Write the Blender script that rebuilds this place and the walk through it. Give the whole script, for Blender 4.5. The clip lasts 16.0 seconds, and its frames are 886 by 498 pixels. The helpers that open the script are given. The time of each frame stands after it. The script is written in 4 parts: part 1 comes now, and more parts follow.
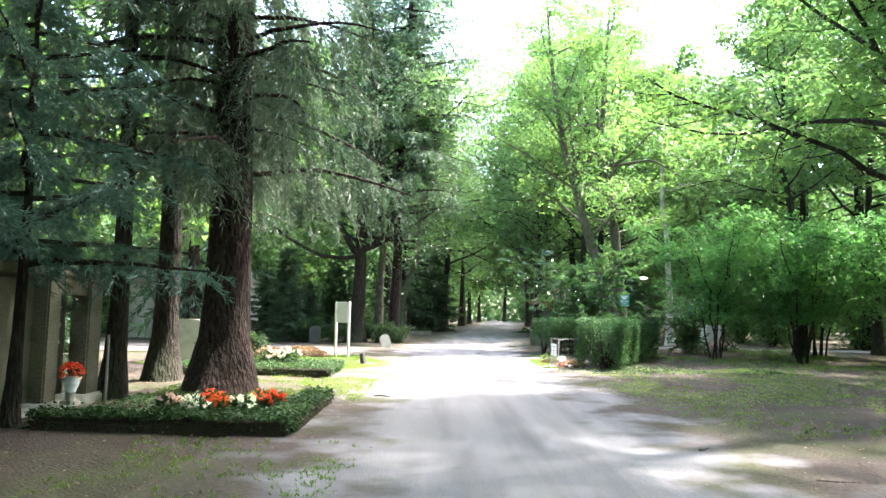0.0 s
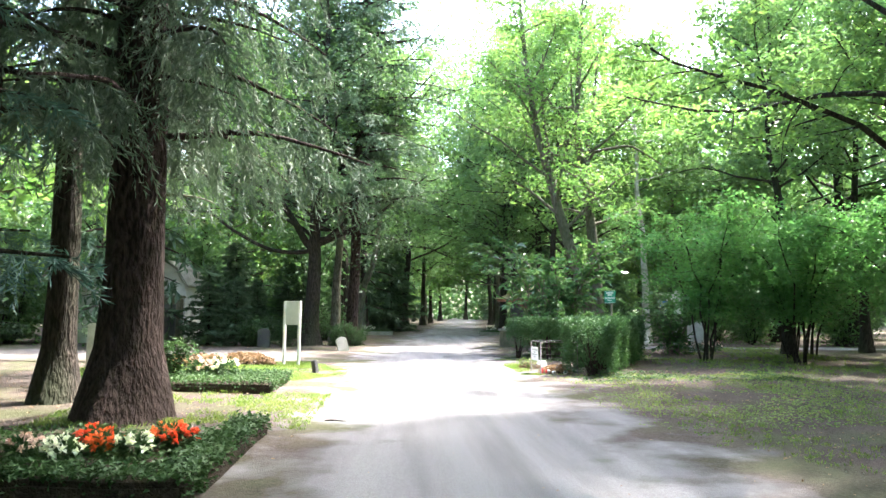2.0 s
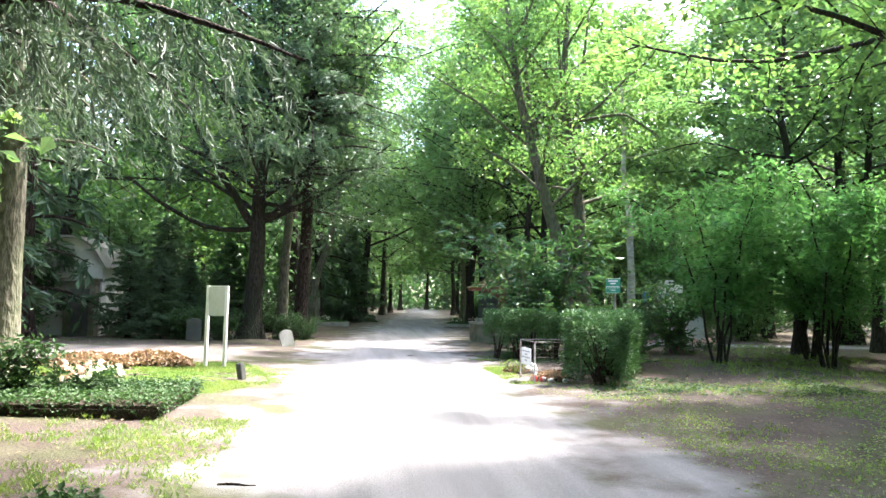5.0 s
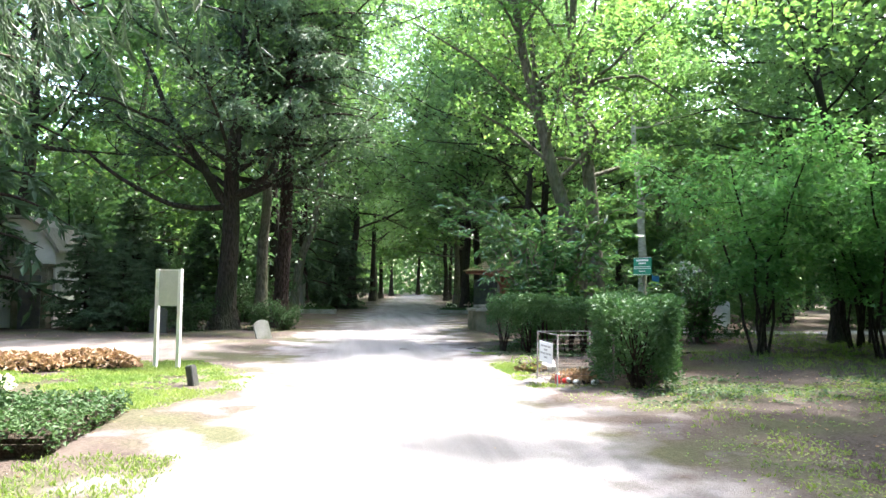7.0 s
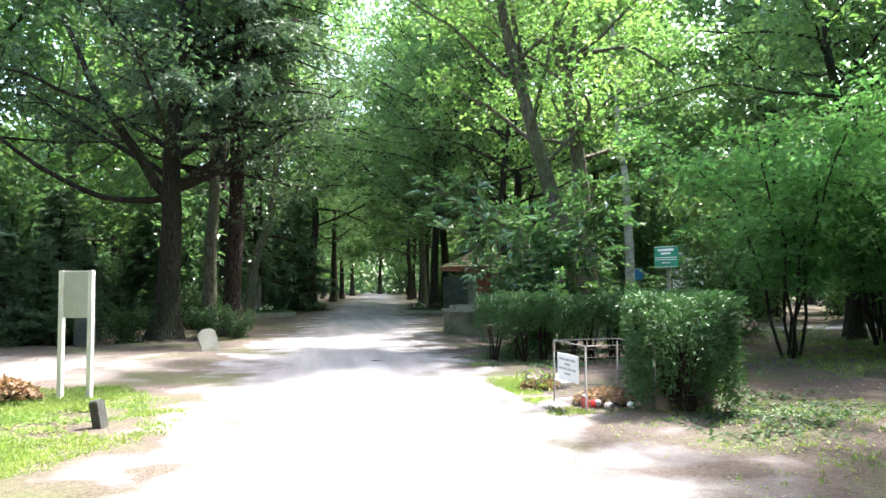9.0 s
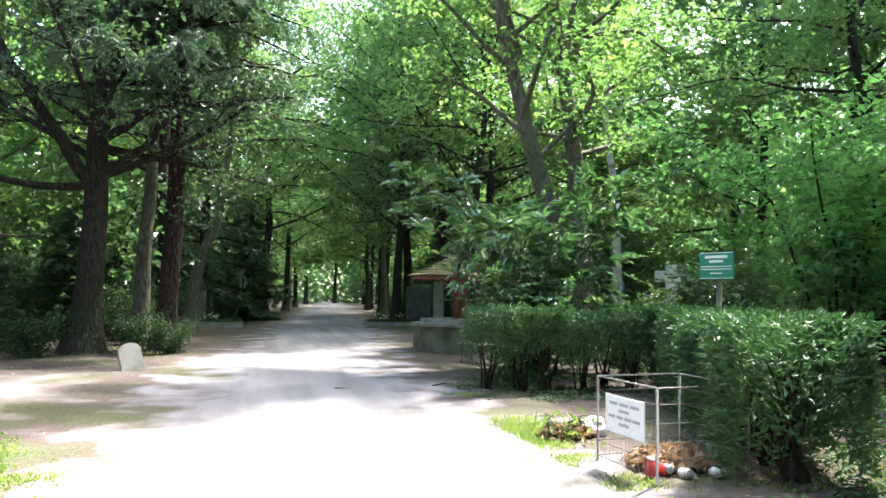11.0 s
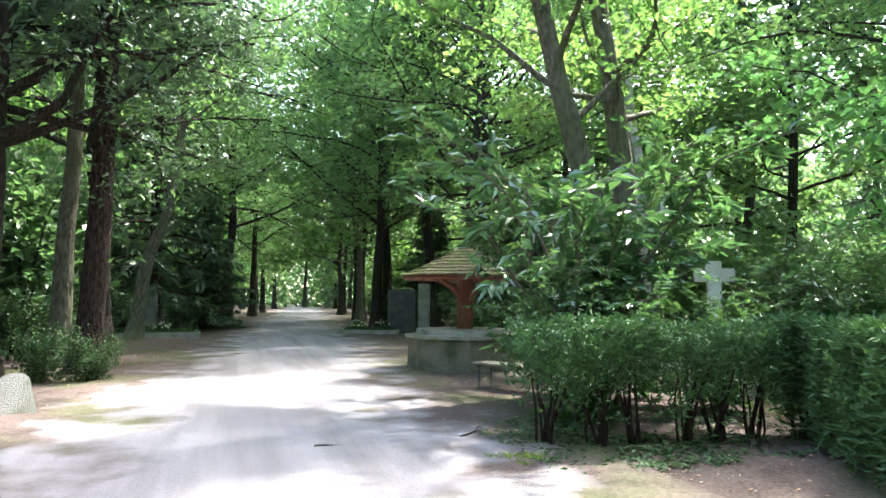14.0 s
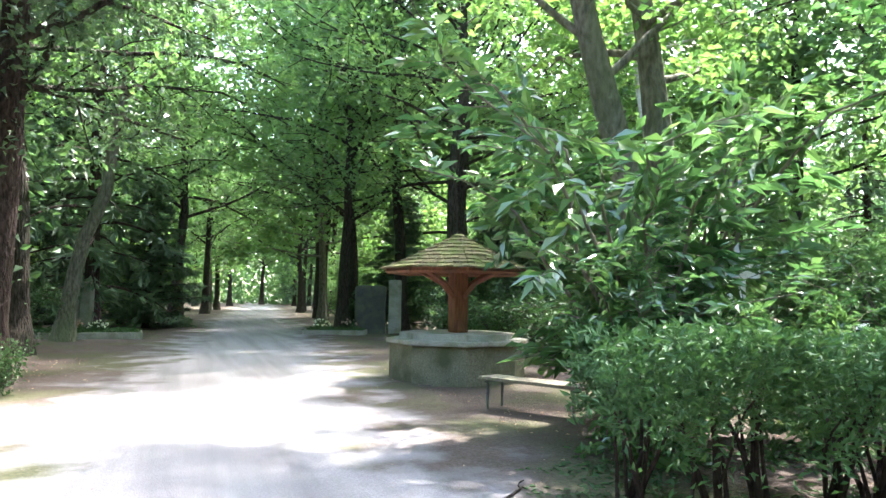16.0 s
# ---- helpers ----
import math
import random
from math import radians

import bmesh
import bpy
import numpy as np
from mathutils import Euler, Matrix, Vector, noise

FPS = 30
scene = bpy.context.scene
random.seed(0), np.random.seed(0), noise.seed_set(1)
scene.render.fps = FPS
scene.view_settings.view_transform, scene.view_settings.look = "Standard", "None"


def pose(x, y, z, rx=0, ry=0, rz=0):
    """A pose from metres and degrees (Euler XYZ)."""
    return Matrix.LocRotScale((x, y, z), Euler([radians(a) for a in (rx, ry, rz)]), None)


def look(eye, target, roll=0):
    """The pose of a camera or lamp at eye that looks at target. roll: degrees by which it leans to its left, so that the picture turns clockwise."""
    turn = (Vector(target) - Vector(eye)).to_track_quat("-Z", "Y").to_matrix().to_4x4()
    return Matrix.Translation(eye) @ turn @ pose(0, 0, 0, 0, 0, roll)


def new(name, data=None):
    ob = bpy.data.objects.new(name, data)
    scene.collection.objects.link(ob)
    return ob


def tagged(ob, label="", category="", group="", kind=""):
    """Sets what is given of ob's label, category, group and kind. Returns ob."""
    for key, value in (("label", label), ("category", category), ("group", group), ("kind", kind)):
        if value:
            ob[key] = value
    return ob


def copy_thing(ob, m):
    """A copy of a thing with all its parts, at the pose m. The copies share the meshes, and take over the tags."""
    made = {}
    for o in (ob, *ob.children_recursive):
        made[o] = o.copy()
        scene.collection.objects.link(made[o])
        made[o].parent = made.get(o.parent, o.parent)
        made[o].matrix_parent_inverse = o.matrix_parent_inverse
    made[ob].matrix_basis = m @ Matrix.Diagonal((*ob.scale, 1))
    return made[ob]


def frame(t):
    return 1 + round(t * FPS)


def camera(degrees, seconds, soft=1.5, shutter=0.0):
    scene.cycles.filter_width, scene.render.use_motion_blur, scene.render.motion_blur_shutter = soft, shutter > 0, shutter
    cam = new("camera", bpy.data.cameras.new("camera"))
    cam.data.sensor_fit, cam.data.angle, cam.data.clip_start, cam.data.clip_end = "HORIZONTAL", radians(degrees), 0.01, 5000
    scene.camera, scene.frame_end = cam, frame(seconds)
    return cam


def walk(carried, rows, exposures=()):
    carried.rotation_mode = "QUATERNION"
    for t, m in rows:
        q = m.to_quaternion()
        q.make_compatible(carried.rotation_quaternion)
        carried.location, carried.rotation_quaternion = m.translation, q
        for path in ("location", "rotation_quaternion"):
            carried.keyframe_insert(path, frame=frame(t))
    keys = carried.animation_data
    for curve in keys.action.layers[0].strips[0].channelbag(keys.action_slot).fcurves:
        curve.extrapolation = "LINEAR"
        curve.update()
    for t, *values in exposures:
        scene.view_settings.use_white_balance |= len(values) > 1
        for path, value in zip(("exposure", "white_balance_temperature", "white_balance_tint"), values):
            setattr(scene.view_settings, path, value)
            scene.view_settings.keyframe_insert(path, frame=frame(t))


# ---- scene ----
cam = camera(64.9, 16.0)
METRES, EYE, TILT, LEAN, TURN = 21.6, 1.55, 2.5, 0.0, 0.0
ROWS = [
    (0.0, 0.0, 0.0, 0.0, -0.05, 2.66, -1.08),
    (0.5, -0.0022, 0.033, -0.0017, -0.64, 2.73, -0.54),
    (1.0, -0.0032, 0.0644, -0.0033, -2.41, 2.8, -0.23),
    (1.5, -0.0044, 0.0945, -0.0036, -2.92, 2.74, -0.47),
    (2.0, -0.0067, 0.1244, -0.0042, -3.41, 2.58, -0.7),
    (2.5, -0.0062, 0.1544, -0.0052, -3.75, 2.72, -0.11),
    (3.0, -0.0077, 0.1852, -0.0059, -4.53, 2.87, -0.18),
    (3.5, -0.0058, 0.216, -0.0077, -4.94, 2.49, -0.19),
    (4.0, -0.0056, 0.2468, -0.0085, -5.65, 2.29, -0.81),
    (6.5, 0.0036, 0.4012, -0.0172, -7.44, 0.77, -1.34),
    (7.0, 0.0045, 0.4318, -0.0177, -7.48, 0.56, -1.08),
    (7.5, 0.0028, 0.4639, -0.0187, -8.04, 0.42, -1.1),
    (8.0, 0.0033, 0.4942, -0.0192, -8.6, 0.33, -0.41),
    (8.5, 0.001, 0.5245, -0.0208, -9.74, 0.43, -0.34),
    (9.0, 0.0018, 0.5542, -0.0223, -10.81, 0.43, -0.13),
    (9.5, 0.0009, 0.5847, -0.0239, -11.92, 0.7, -0.41),
    (12.0, 0.0105, 0.7463, -0.0306, -15.44, 1.78, -1.36),
    (12.5, 0.014, 0.7763, -0.0304, -15.62, 1.98, -0.95),
    (13.0, 0.0143, 0.8081, -0.0317, -16.16, 1.83, -1.08),
    (13.5, 0.0176, 0.8385, -0.0335, -16.46, 1.71, -0.72),
    (14.0, 0.0177, 0.8697, -0.035, -16.97, 1.64, -1.17),
    (14.5, 0.0192, 0.9018, -0.0373, -17.57, 1.38, -1.38),
    (15.0, 0.0196, 0.9331, -0.0388, -18.39, 1.5, -1.39),
    (15.5, 0.0228, 0.9654, -0.0405, -19.55, 1.48, -1.63),
    (16.0, 0.0278, 0.9969, -0.0414, -20.34, 1.57, -1.77),
]
walk(cam, [(t, pose(0, 0, EYE, TILT, LEAN, TURN) @ pose(METRES * x, METRES * y, METRES * z, 90 + pitch, roll, yaw)) for t, x, y, z, yaw, pitch, roll in ROWS], [(0.0, 3.85), (4.0, 3.7), (8.0, 3.5), (12.5, 3.55), (14.0, 3.8), (16.0, 4.25)])

SUN_AZ, SUN_EL = 55.0, 58.0  # degrees clockwise from +y, and above the horizon
world = bpy.data.worlds.new("sky")
scene.world = world
world.use_nodes = True
wn = world.node_tree.nodes
sky = wn.new("ShaderNodeTexSky")
sky.sky_type, sky.sun_disc = "NISHITA", False
sky.sun_elevation, sky.sun_rotation = radians(SUN_EL), radians(SUN_AZ)
sky.dust_density, sky.air_density = 3.0, 1.0
wn["Background"].inputs["Strength"].default_value = 0.15
world.node_tree.links.new(sky.outputs[0], wn["Background"].inputs["Color"])
sun = new("sun", bpy.data.lights.new("sun", "SUN"))
sun.data.energy, sun.data.angle, sun.data.color = 2.3, radians(1.8), (1.0, 0.955, 0.91)
S_DIR = Vector((math.sin(radians(SUN_AZ)) * math.cos(radians(SUN_EL)), math.cos(radians(SUN_AZ)) * math.cos(radians(SUN_EL)), math.sin(radians(SUN_EL))))
sun.matrix_world = look(S_DIR * 60, (0, 0, 0))

# ---- materials ----


def ramp_mix(nt, fac, a, b):
    m = nt.nodes.new("ShaderNodeMix")
    m.data_type = "RGBA"
    m.inputs["A"].default_value = (*a, 1) if isinstance(a, tuple) else (0, 0, 0, 1)
    m.inputs["B"].default_value = (*b, 1) if isinstance(b, tuple) else (0, 0, 0, 1)
    if not isinstance(a, tuple):
        nt.links.new(a, m.inputs["A"])
    if not isinstance(b, tuple):
        nt.links.new(b, m.inputs["B"])
    if isinstance(fac, float):
        m.inputs["Factor"].default_value = fac
    else:
        nt.links.new(fac, m.inputs["Factor"])
    return m.outputs["Result"]


def noise_fac(nt, vec, scale, lo=0.35, hi=0.65, detail=4.0):
    n = nt.nodes.new("ShaderNodeTexNoise")
    n.inputs["Scale"].default_value, n.inputs["Detail"].default_value = scale, detail
    nt.links.new(vec, n.inputs["Vector"])
    r = nt.nodes.new("ShaderNodeMapRange")
    r.inputs["From Min"].default_value, r.inputs["From Max"].default_value = lo, hi
    nt.links.new(n.outputs["Fac"], r.inputs["Value"])
    return r.outputs["Result"]


def start_mat(name, stretch=(1, 1, 1)):
    m = bpy.data.materials.new(name)
    m.use_nodes = True
    nt = m.node_tree
    tc, mp = nt.nodes.new("ShaderNodeTexCoord"), nt.nodes.new("ShaderNodeMapping")
    mp.inputs["Scale"].default_value = stretch
    nt.links.new(tc.outputs["Object"], mp.inputs["Vector"])
    return m, nt, mp.outputs["Vector"], nt.nodes["Principled BSDF"]


def bump(nt, bsdf, height, strength, dist=0.02):
    b = nt.nodes.new("ShaderNodeBump")
    b.inputs["Strength"].default_value, b.inputs["Distance"].default_value = strength, dist
    nt.links.new(height, b.inputs["Height"])
    nt.links.new(b.outputs["Normal"], bsdf.inputs["Normal"])


def surf(name, c1, c2, c3, fine=40.0, coarse=3.0, rough=0.8, bumps=0.4, metal=0.0, stretch=(1, 1, 1), dist=0.02):
    """c1 to c2 in fine grain, c3 in coarse stains."""
    m, nt, vec, bsdf = start_mat(name, stretch)
    f1, f2 = noise_fac(nt, vec, fine), noise_fac(nt, vec, coarse, 0.45, 0.7)
    col = ramp_mix(nt, f2, ramp_mix(nt, f1, c1, c2), c3)
    nt.links.new(col, bsdf.inputs["Base Color"])
    bsdf.inputs["Roughness"].default_value, bsdf.inputs["Metallic"].default_value = rough, metal
    bsdf.inputs["Specular IOR Level"].default_value = 0.15 if rough > 0.85 else 0.5
    bump(nt, bsdf, f1, bumps, dist)
    return m


def leaf_mat(name, c1, c2, c3, rough=0.42, through_light=0.45, odd=0.0, spec=0.6):
    """Leaves: colour varied leaf by leaf and in drifts, lit through from behind."""
    m, nt, vec, bsdf = start_mat(name)
    geo = nt.nodes.new("ShaderNodeNewGeometry")
    drift = noise_fac(nt, vec, 0.7, 0.35, 0.65, 2.0)
    col = ramp_mix(nt, drift, ramp_mix(nt, geo.outputs["Random Per Island"], c1, c2), ramp_mix(nt, geo.outputs["Random Per Island"], c2, c3))
    nt.links.new(col, bsdf.inputs["Base Color"])
    bsdf.inputs["Roughness"].default_value = rough
    bsdf.inputs["Specular IOR Level"].default_value = spec
    tr = nt.nodes.new("ShaderNodeBsdfTranslucent")
    warm = nt.nodes.new("ShaderNodeMix")
    warm.data_type, warm.blend_type = "RGBA", "MULTIPLY"
    warm.inputs["Factor"].default_value = 1.0
    warm.inputs["B"].default_value = (1.7, 1.8, 1.3, 1)
    nt.links.new(col, warm.inputs["A"])
    nt.links.new(warm.outputs["Result"], tr.inputs["Color"])
    mix = nt.nodes.new("ShaderNodeMixShader")
    mix.inputs["Fac"].default_value = through_light
    nt.links.new(bsdf.outputs[0], mix.inputs[1])
    nt.links.new(tr.outputs[0], mix.inputs[2])
    nt.links.new(mix.outputs[0], nt.nodes["Material Output"].inputs["Surface"])
    return m


M_BARK_DARK = surf("dark_bark", (0.02, 0.017, 0.014), (0.06, 0.049, 0.04), (0.036, 0.042, 0.025), 22, 1.2, 0.95, 1.0, stretch=(1, 1, 0.25), dist=0.05)
M_BARK_RED = surf("red_bark", (0.02, 0.014, 0.012), (0.065, 0.045, 0.039), (0.04, 0.029, 0.025), 18, 1.0, 0.95, 1.0, stretch=(1, 1, 0.35), dist=0.05)
M_BARK_GREY = surf("grey_bark", (0.07, 0.068, 0.05), (0.17, 0.155, 0.12), (0.09, 0.105, 0.055), 14, 1.3, 0.9, 0.7, stretch=(1, 1, 0.4), dist=0.03)
M_BARK_PALE = surf("pale_bark", (0.35, 0.33, 0.29), (0.55, 0.53, 0.48), (0.16, 0.15, 0.12), 9, 2.0, 0.8, 0.5, stretch=(0.6, 0.6, 1.5), dist=0.02)
M_LEAF_BRIGHT = leaf_mat("maple_leaves", (0.062, 0.14, 0.042), (0.1, 0.19, 0.055), (0.14, 0.205, 0.06), through_light=0.5)
M_LEAF_MID = leaf_mat("beech_leaves", (0.06, 0.125, 0.05), (0.09, 0.17, 0.062), (0.115, 0.18, 0.064), through_light=0.5)
M_LEAF_DARK = leaf_mat("dark_leaves", (0.055, 0.115, 0.052), (0.08, 0.155, 0.066), (0.1, 0.17, 0.066), through_light=0.45)
# Darker leaf colour that holds the shade of the backlit oak crown.
M_LEAF_BACKLIT = leaf_mat("backlit_oak_leaves", (0.032, 0.066, 0.034), (0.05, 0.095, 0.044), (0.068, 0.115, 0.048), through_light=0.3)
M_LEAF_HAZEL = leaf_mat("hazel_leaves", (0.06, 0.16, 0.06), (0.095, 0.22, 0.075), (0.12, 0.23, 0.07), through_light=0.55)
M_NEEDLE = leaf_mat("spruce_needles", (0.036, 0.066, 0.042), (0.062, 0.1, 0.062), (0.1, 0.135, 0.095), rough=0.6, through_light=0.25)
M_NEEDLE_BLUE = leaf_mat("blue_spruce_needles", (0.042, 0.1, 0.085), (0.07, 0.145, 0.12), (0.055, 0.11, 0.075), rough=0.6, through_light=0.2)
M_YEW = leaf_mat("yew_needles", (0.042, 0.085, 0.045), (0.062, 0.115, 0.06), (0.075, 0.13, 0.062), rough=0.55, through_light=0.25)
M_HEDGE = leaf_mat("hedge_leaves", (0.034, 0.085, 0.034), (0.052, 0.12, 0.045), (0.085, 0.175, 0.055), rough=0.6, through_light=0.16, spec=0.4)
M_LAUREL = leaf_mat("laurel_leaves", (0.042, 0.105, 0.045), (0.063, 0.14, 0.055), (0.12, 0.205, 0.065), rough=0.22, through_light=0.32, spec=1.0)
M_IVY = leaf_mat("ivy_leaves", (0.024, 0.06, 0.022), (0.042, 0.09, 0.03), (0.055, 0.1, 0.034), rough=0.6, through_light=0.2, spec=0.25)
M_GRASS = leaf_mat("grass_blades", (0.085, 0.155, 0.035), (0.14, 0.21, 0.045), (0.19, 0.23, 0.055), rough=0.6, through_light=0.4)
M_DRY = leaf_mat("dry_leaves", (0.16, 0.085, 0.045), (0.30, 0.19, 0.11), (0.38, 0.28, 0.2), rough=0.8, through_light=0.15)
M_PETAL_WHITE = leaf_mat("white_petals", (0.75, 0.75, 0.7), (0.85, 0.85, 0.8), (0.7, 0.72, 0.66), 0.6, 0.3)
M_PETAL_ORANGE = leaf_mat("orange_petals", (0.75, 0.13, 0.03), (0.8, 0.25, 0.08), (0.7, 0.09, 0.03), 0.6, 0.3)
M_PETAL_RED = leaf_mat("red_petals", (0.65, 0.06, 0.03), (0.75, 0.14, 0.05), (0.55, 0.03, 0.03), 0.6, 0.3)
M_PETAL_PINK = leaf_mat("pink_petals", (0.6, 0.38, 0.4), (0.7, 0.5, 0.48), (0.75, 0.6, 0.55), 0.6, 0.3)
M_STONE = surf("weathered_stone", (0.27, 0.26, 0.23), (0.42, 0.41, 0.36), (0.20, 0.21, 0.15), 60, 3, 0.9, 0.5)
M_STONE_LIGHT = surf("light_stone", (0.62, 0.61, 0.56), (0.75, 0.74, 0.7), (0.5, 0.5, 0.44), 50, 4, 0.85, 0.3)
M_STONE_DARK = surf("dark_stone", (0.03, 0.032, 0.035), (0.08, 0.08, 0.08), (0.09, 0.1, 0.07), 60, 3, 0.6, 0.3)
M_CONCRETE = surf("mossy_concrete", (0.15, 0.142, 0.105), (0.24, 0.228, 0.17), (0.08, 0.09, 0.05), 40, 1.8, 0.9, 0.4)
M_PLASTER = surf("grey_plaster", (0.58, 0.57, 0.52), (0.7, 0.69, 0.64), (0.42, 0.42, 0.36), 30, 1.4, 0.9, 0.3)
M_WHITE = surf("white_paint", (0.76, 0.76, 0.76), (0.82, 0.82, 0.82), (0.68, 0.68, 0.66), 60, 5, 0.5, 0.1)
M_GREY_PANEL = surf("grey_panel", (0.50, 0.52, 0.49), (0.56, 0.57, 0.54), (0.46, 0.48, 0.44), 30, 4, 0.6, 0.1)
M_STEEL = surf("galvanised_steel", (0.38, 0.38, 0.39), (0.5, 0.5, 0.51), (0.28, 0.26, 0.25), 80, 8, 0.5, 0.2, 0.8)
M_WIRE = surf("dull_wire", (0.09, 0.09, 0.09), (0.16, 0.155, 0.15), (0.1, 0.075, 0.06), 80, 8, 0.6, 0.2, 0.5)
M_RAIL = surf("dull_rail", (0.15, 0.15, 0.15), (0.23, 0.23, 0.23), (0.2, 0.17, 0.15), 80, 8, 0.55, 0.2, 0.6)
M_WOOD_RED = surf("red_brown_wood", (0.17, 0.062, 0.035), (0.27, 0.11, 0.06), (0.12, 0.055, 0.035), 30, 3, 0.75, 0.4, stretch=(1, 1, 0.15))
M_WOOD_OLD = surf("weathered_wood", (0.16, 0.14, 0.11), (0.27, 0.25, 0.2), (0.13, 0.14, 0.09), 40, 3, 0.9, 0.5, stretch=(1, 0.2, 1))
M_SHINGLE = surf("mossy_shingle", (0.1, 0.085, 0.05), (0.18, 0.155, 0.085), (0.12, 0.15, 0.045), 25, 3, 0.9, 0.6)
M_GREEN_SIGN = surf("green_enamel", (0.01, 0.20, 0.12), (0.015, 0.24, 0.15), (0.01, 0.18, 0.11), 20, 3, 0.4, 0.05)
M_LETTER = surf("faded_lettering", (0.3, 0.3, 0.3), (0.45, 0.45, 0.45), (0.38, 0.38, 0.38), 60, 9, 0.7, 0.0)
M_SOIL = surf("dark_soil", (0.045, 0.034, 0.027), (0.10, 0.078, 0.062), (0.075, 0.06, 0.04), 45, 2, 0.95, 1.0, dist=0.04)
M_RED_PLASTIC = surf("red_plastic", (0.5, 0.025, 0.03), (0.58, 0.04, 0.04), (0.42, 0.02, 0.025), 20, 5, 0.4, 0.1)
M_BLUE = surf("blue_sign_enamel", (0.03, 0.2, 0.42), (0.04, 0.24, 0.48), (0.03, 0.17, 0.36), 20, 5, 0.5, 0.05)
M_BARE_WOOD = surf("grey_post_wood", (0.22, 0.2, 0.17), (0.33, 0.31, 0.27), (0.2, 0.2, 0.15), 40, 4, 0.9, 0.3, stretch=(1, 1, 0.15))


def earth_colour(nt, vec):
    fine = noise_fac(nt, vec, 28, 0.3, 0.7, 8.0)
    mid = noise_fac(nt, vec, 2.2, 0.35, 0.65, 5.0)
    moss = noise_fac(nt, vec, 0.55, 0.47, 0.62, 6.0)
    earth = ramp_mix(nt, mid, ramp_mix(nt, fine, (0.044, 0.032, 0.026), (0.1, 0.077, 0.066)), ramp_mix(nt, fine, (0.064, 0.048, 0.04), (0.125, 0.102, 0.09)))
    gm = nt.nodes.new("ShaderNodeMath")
    gm.operation = "MULTIPLY"
    nt.links.new(moss, gm.inputs[0])
    gm.inputs[1].default_value = 0.55
    return ramp_mix(nt, gm.outputs[0], earth, ramp_mix(nt, fine, (0.045, 0.062, 0.02), (0.09, 0.11, 0.038))), fine


def ground_material():
    m, nt, vec, bsdf = start_mat("woodland_earth")
    col, fine = earth_colour(nt, vec)
    nt.links.new(col, bsdf.inputs["Base Color"])
    bsdf.inputs["Roughness"].default_value = 0.95
    bsdf.inputs["Specular IOR Level"].default_value = 0.15
    bump(nt, bsdf, fine, 0.7, 0.03)
    return m


def gravel_material(name, a, b, rut):
    """Fine crushed gravel that thins out into earth towards the edges (attribute 'edge')."""
    m, nt, vec, bsdf = start_mat(name)
    earth, fine = earth_colour(nt, vec)
    grit = noise_fac(nt, vec, 70, 0.3, 0.7, 6.0)
    stretch = nt.nodes.new("ShaderNodeMapping")
    stretch.inputs["Scale"].default_value = (1.6, 0.12, 1)
    nt.links.new(vec, stretch.inputs["Vector"])
    tracks = noise_fac(nt, stretch.outputs[0], 1.3, 0.4, 0.68, 5.0)
    gravel = ramp_mix(nt, tracks, ramp_mix(nt, grit, a, b), ramp_mix(nt, grit, rut, a))
    at = nt.nodes.new("ShaderNodeAttribute")
    at.attribute_name = "edge"
    wob = noise_fac(nt, vec, 1.1, 0.2, 0.8, 7.0)
    add = nt.nodes.new("ShaderNodeMath")
    add.operation = "ADD"
    nt.links.new(at.outputs["Fac"], add.inputs[0])
    nt.links.new(wob, add.inputs[1])
    rng = nt.nodes.new("ShaderNodeMapRange")
    rng.inputs["From Min"].default_value, rng.inputs["From Max"].default_value = 0.95, 1.3
    nt.links.new(add.outputs[0], rng.inputs["Value"])
    nt.links.new(ramp_mix(nt, rng.outputs[0], gravel, earth), bsdf.inputs["Base Color"])
    bsdf.inputs["Roughness"].default_value = 0.95
    bsdf.inputs["Specular IOR Level"].default_value = 0.2
    bump(nt, bsdf, grit, 0.6, 0.012)
    return m


M_GROUND = ground_material()
M_ROAD = gravel_material("pale_gravel", (0.205, 0.192, 0.195), (0.305, 0.289, 0.293), (0.15, 0.138, 0.138))
M_PATH = gravel_material("trodden_earth", (0.17, 0.145, 0.13), (0.26, 0.228, 0.21), (0.13, 0.108, 0.096))

# ---- mesh helpers ----


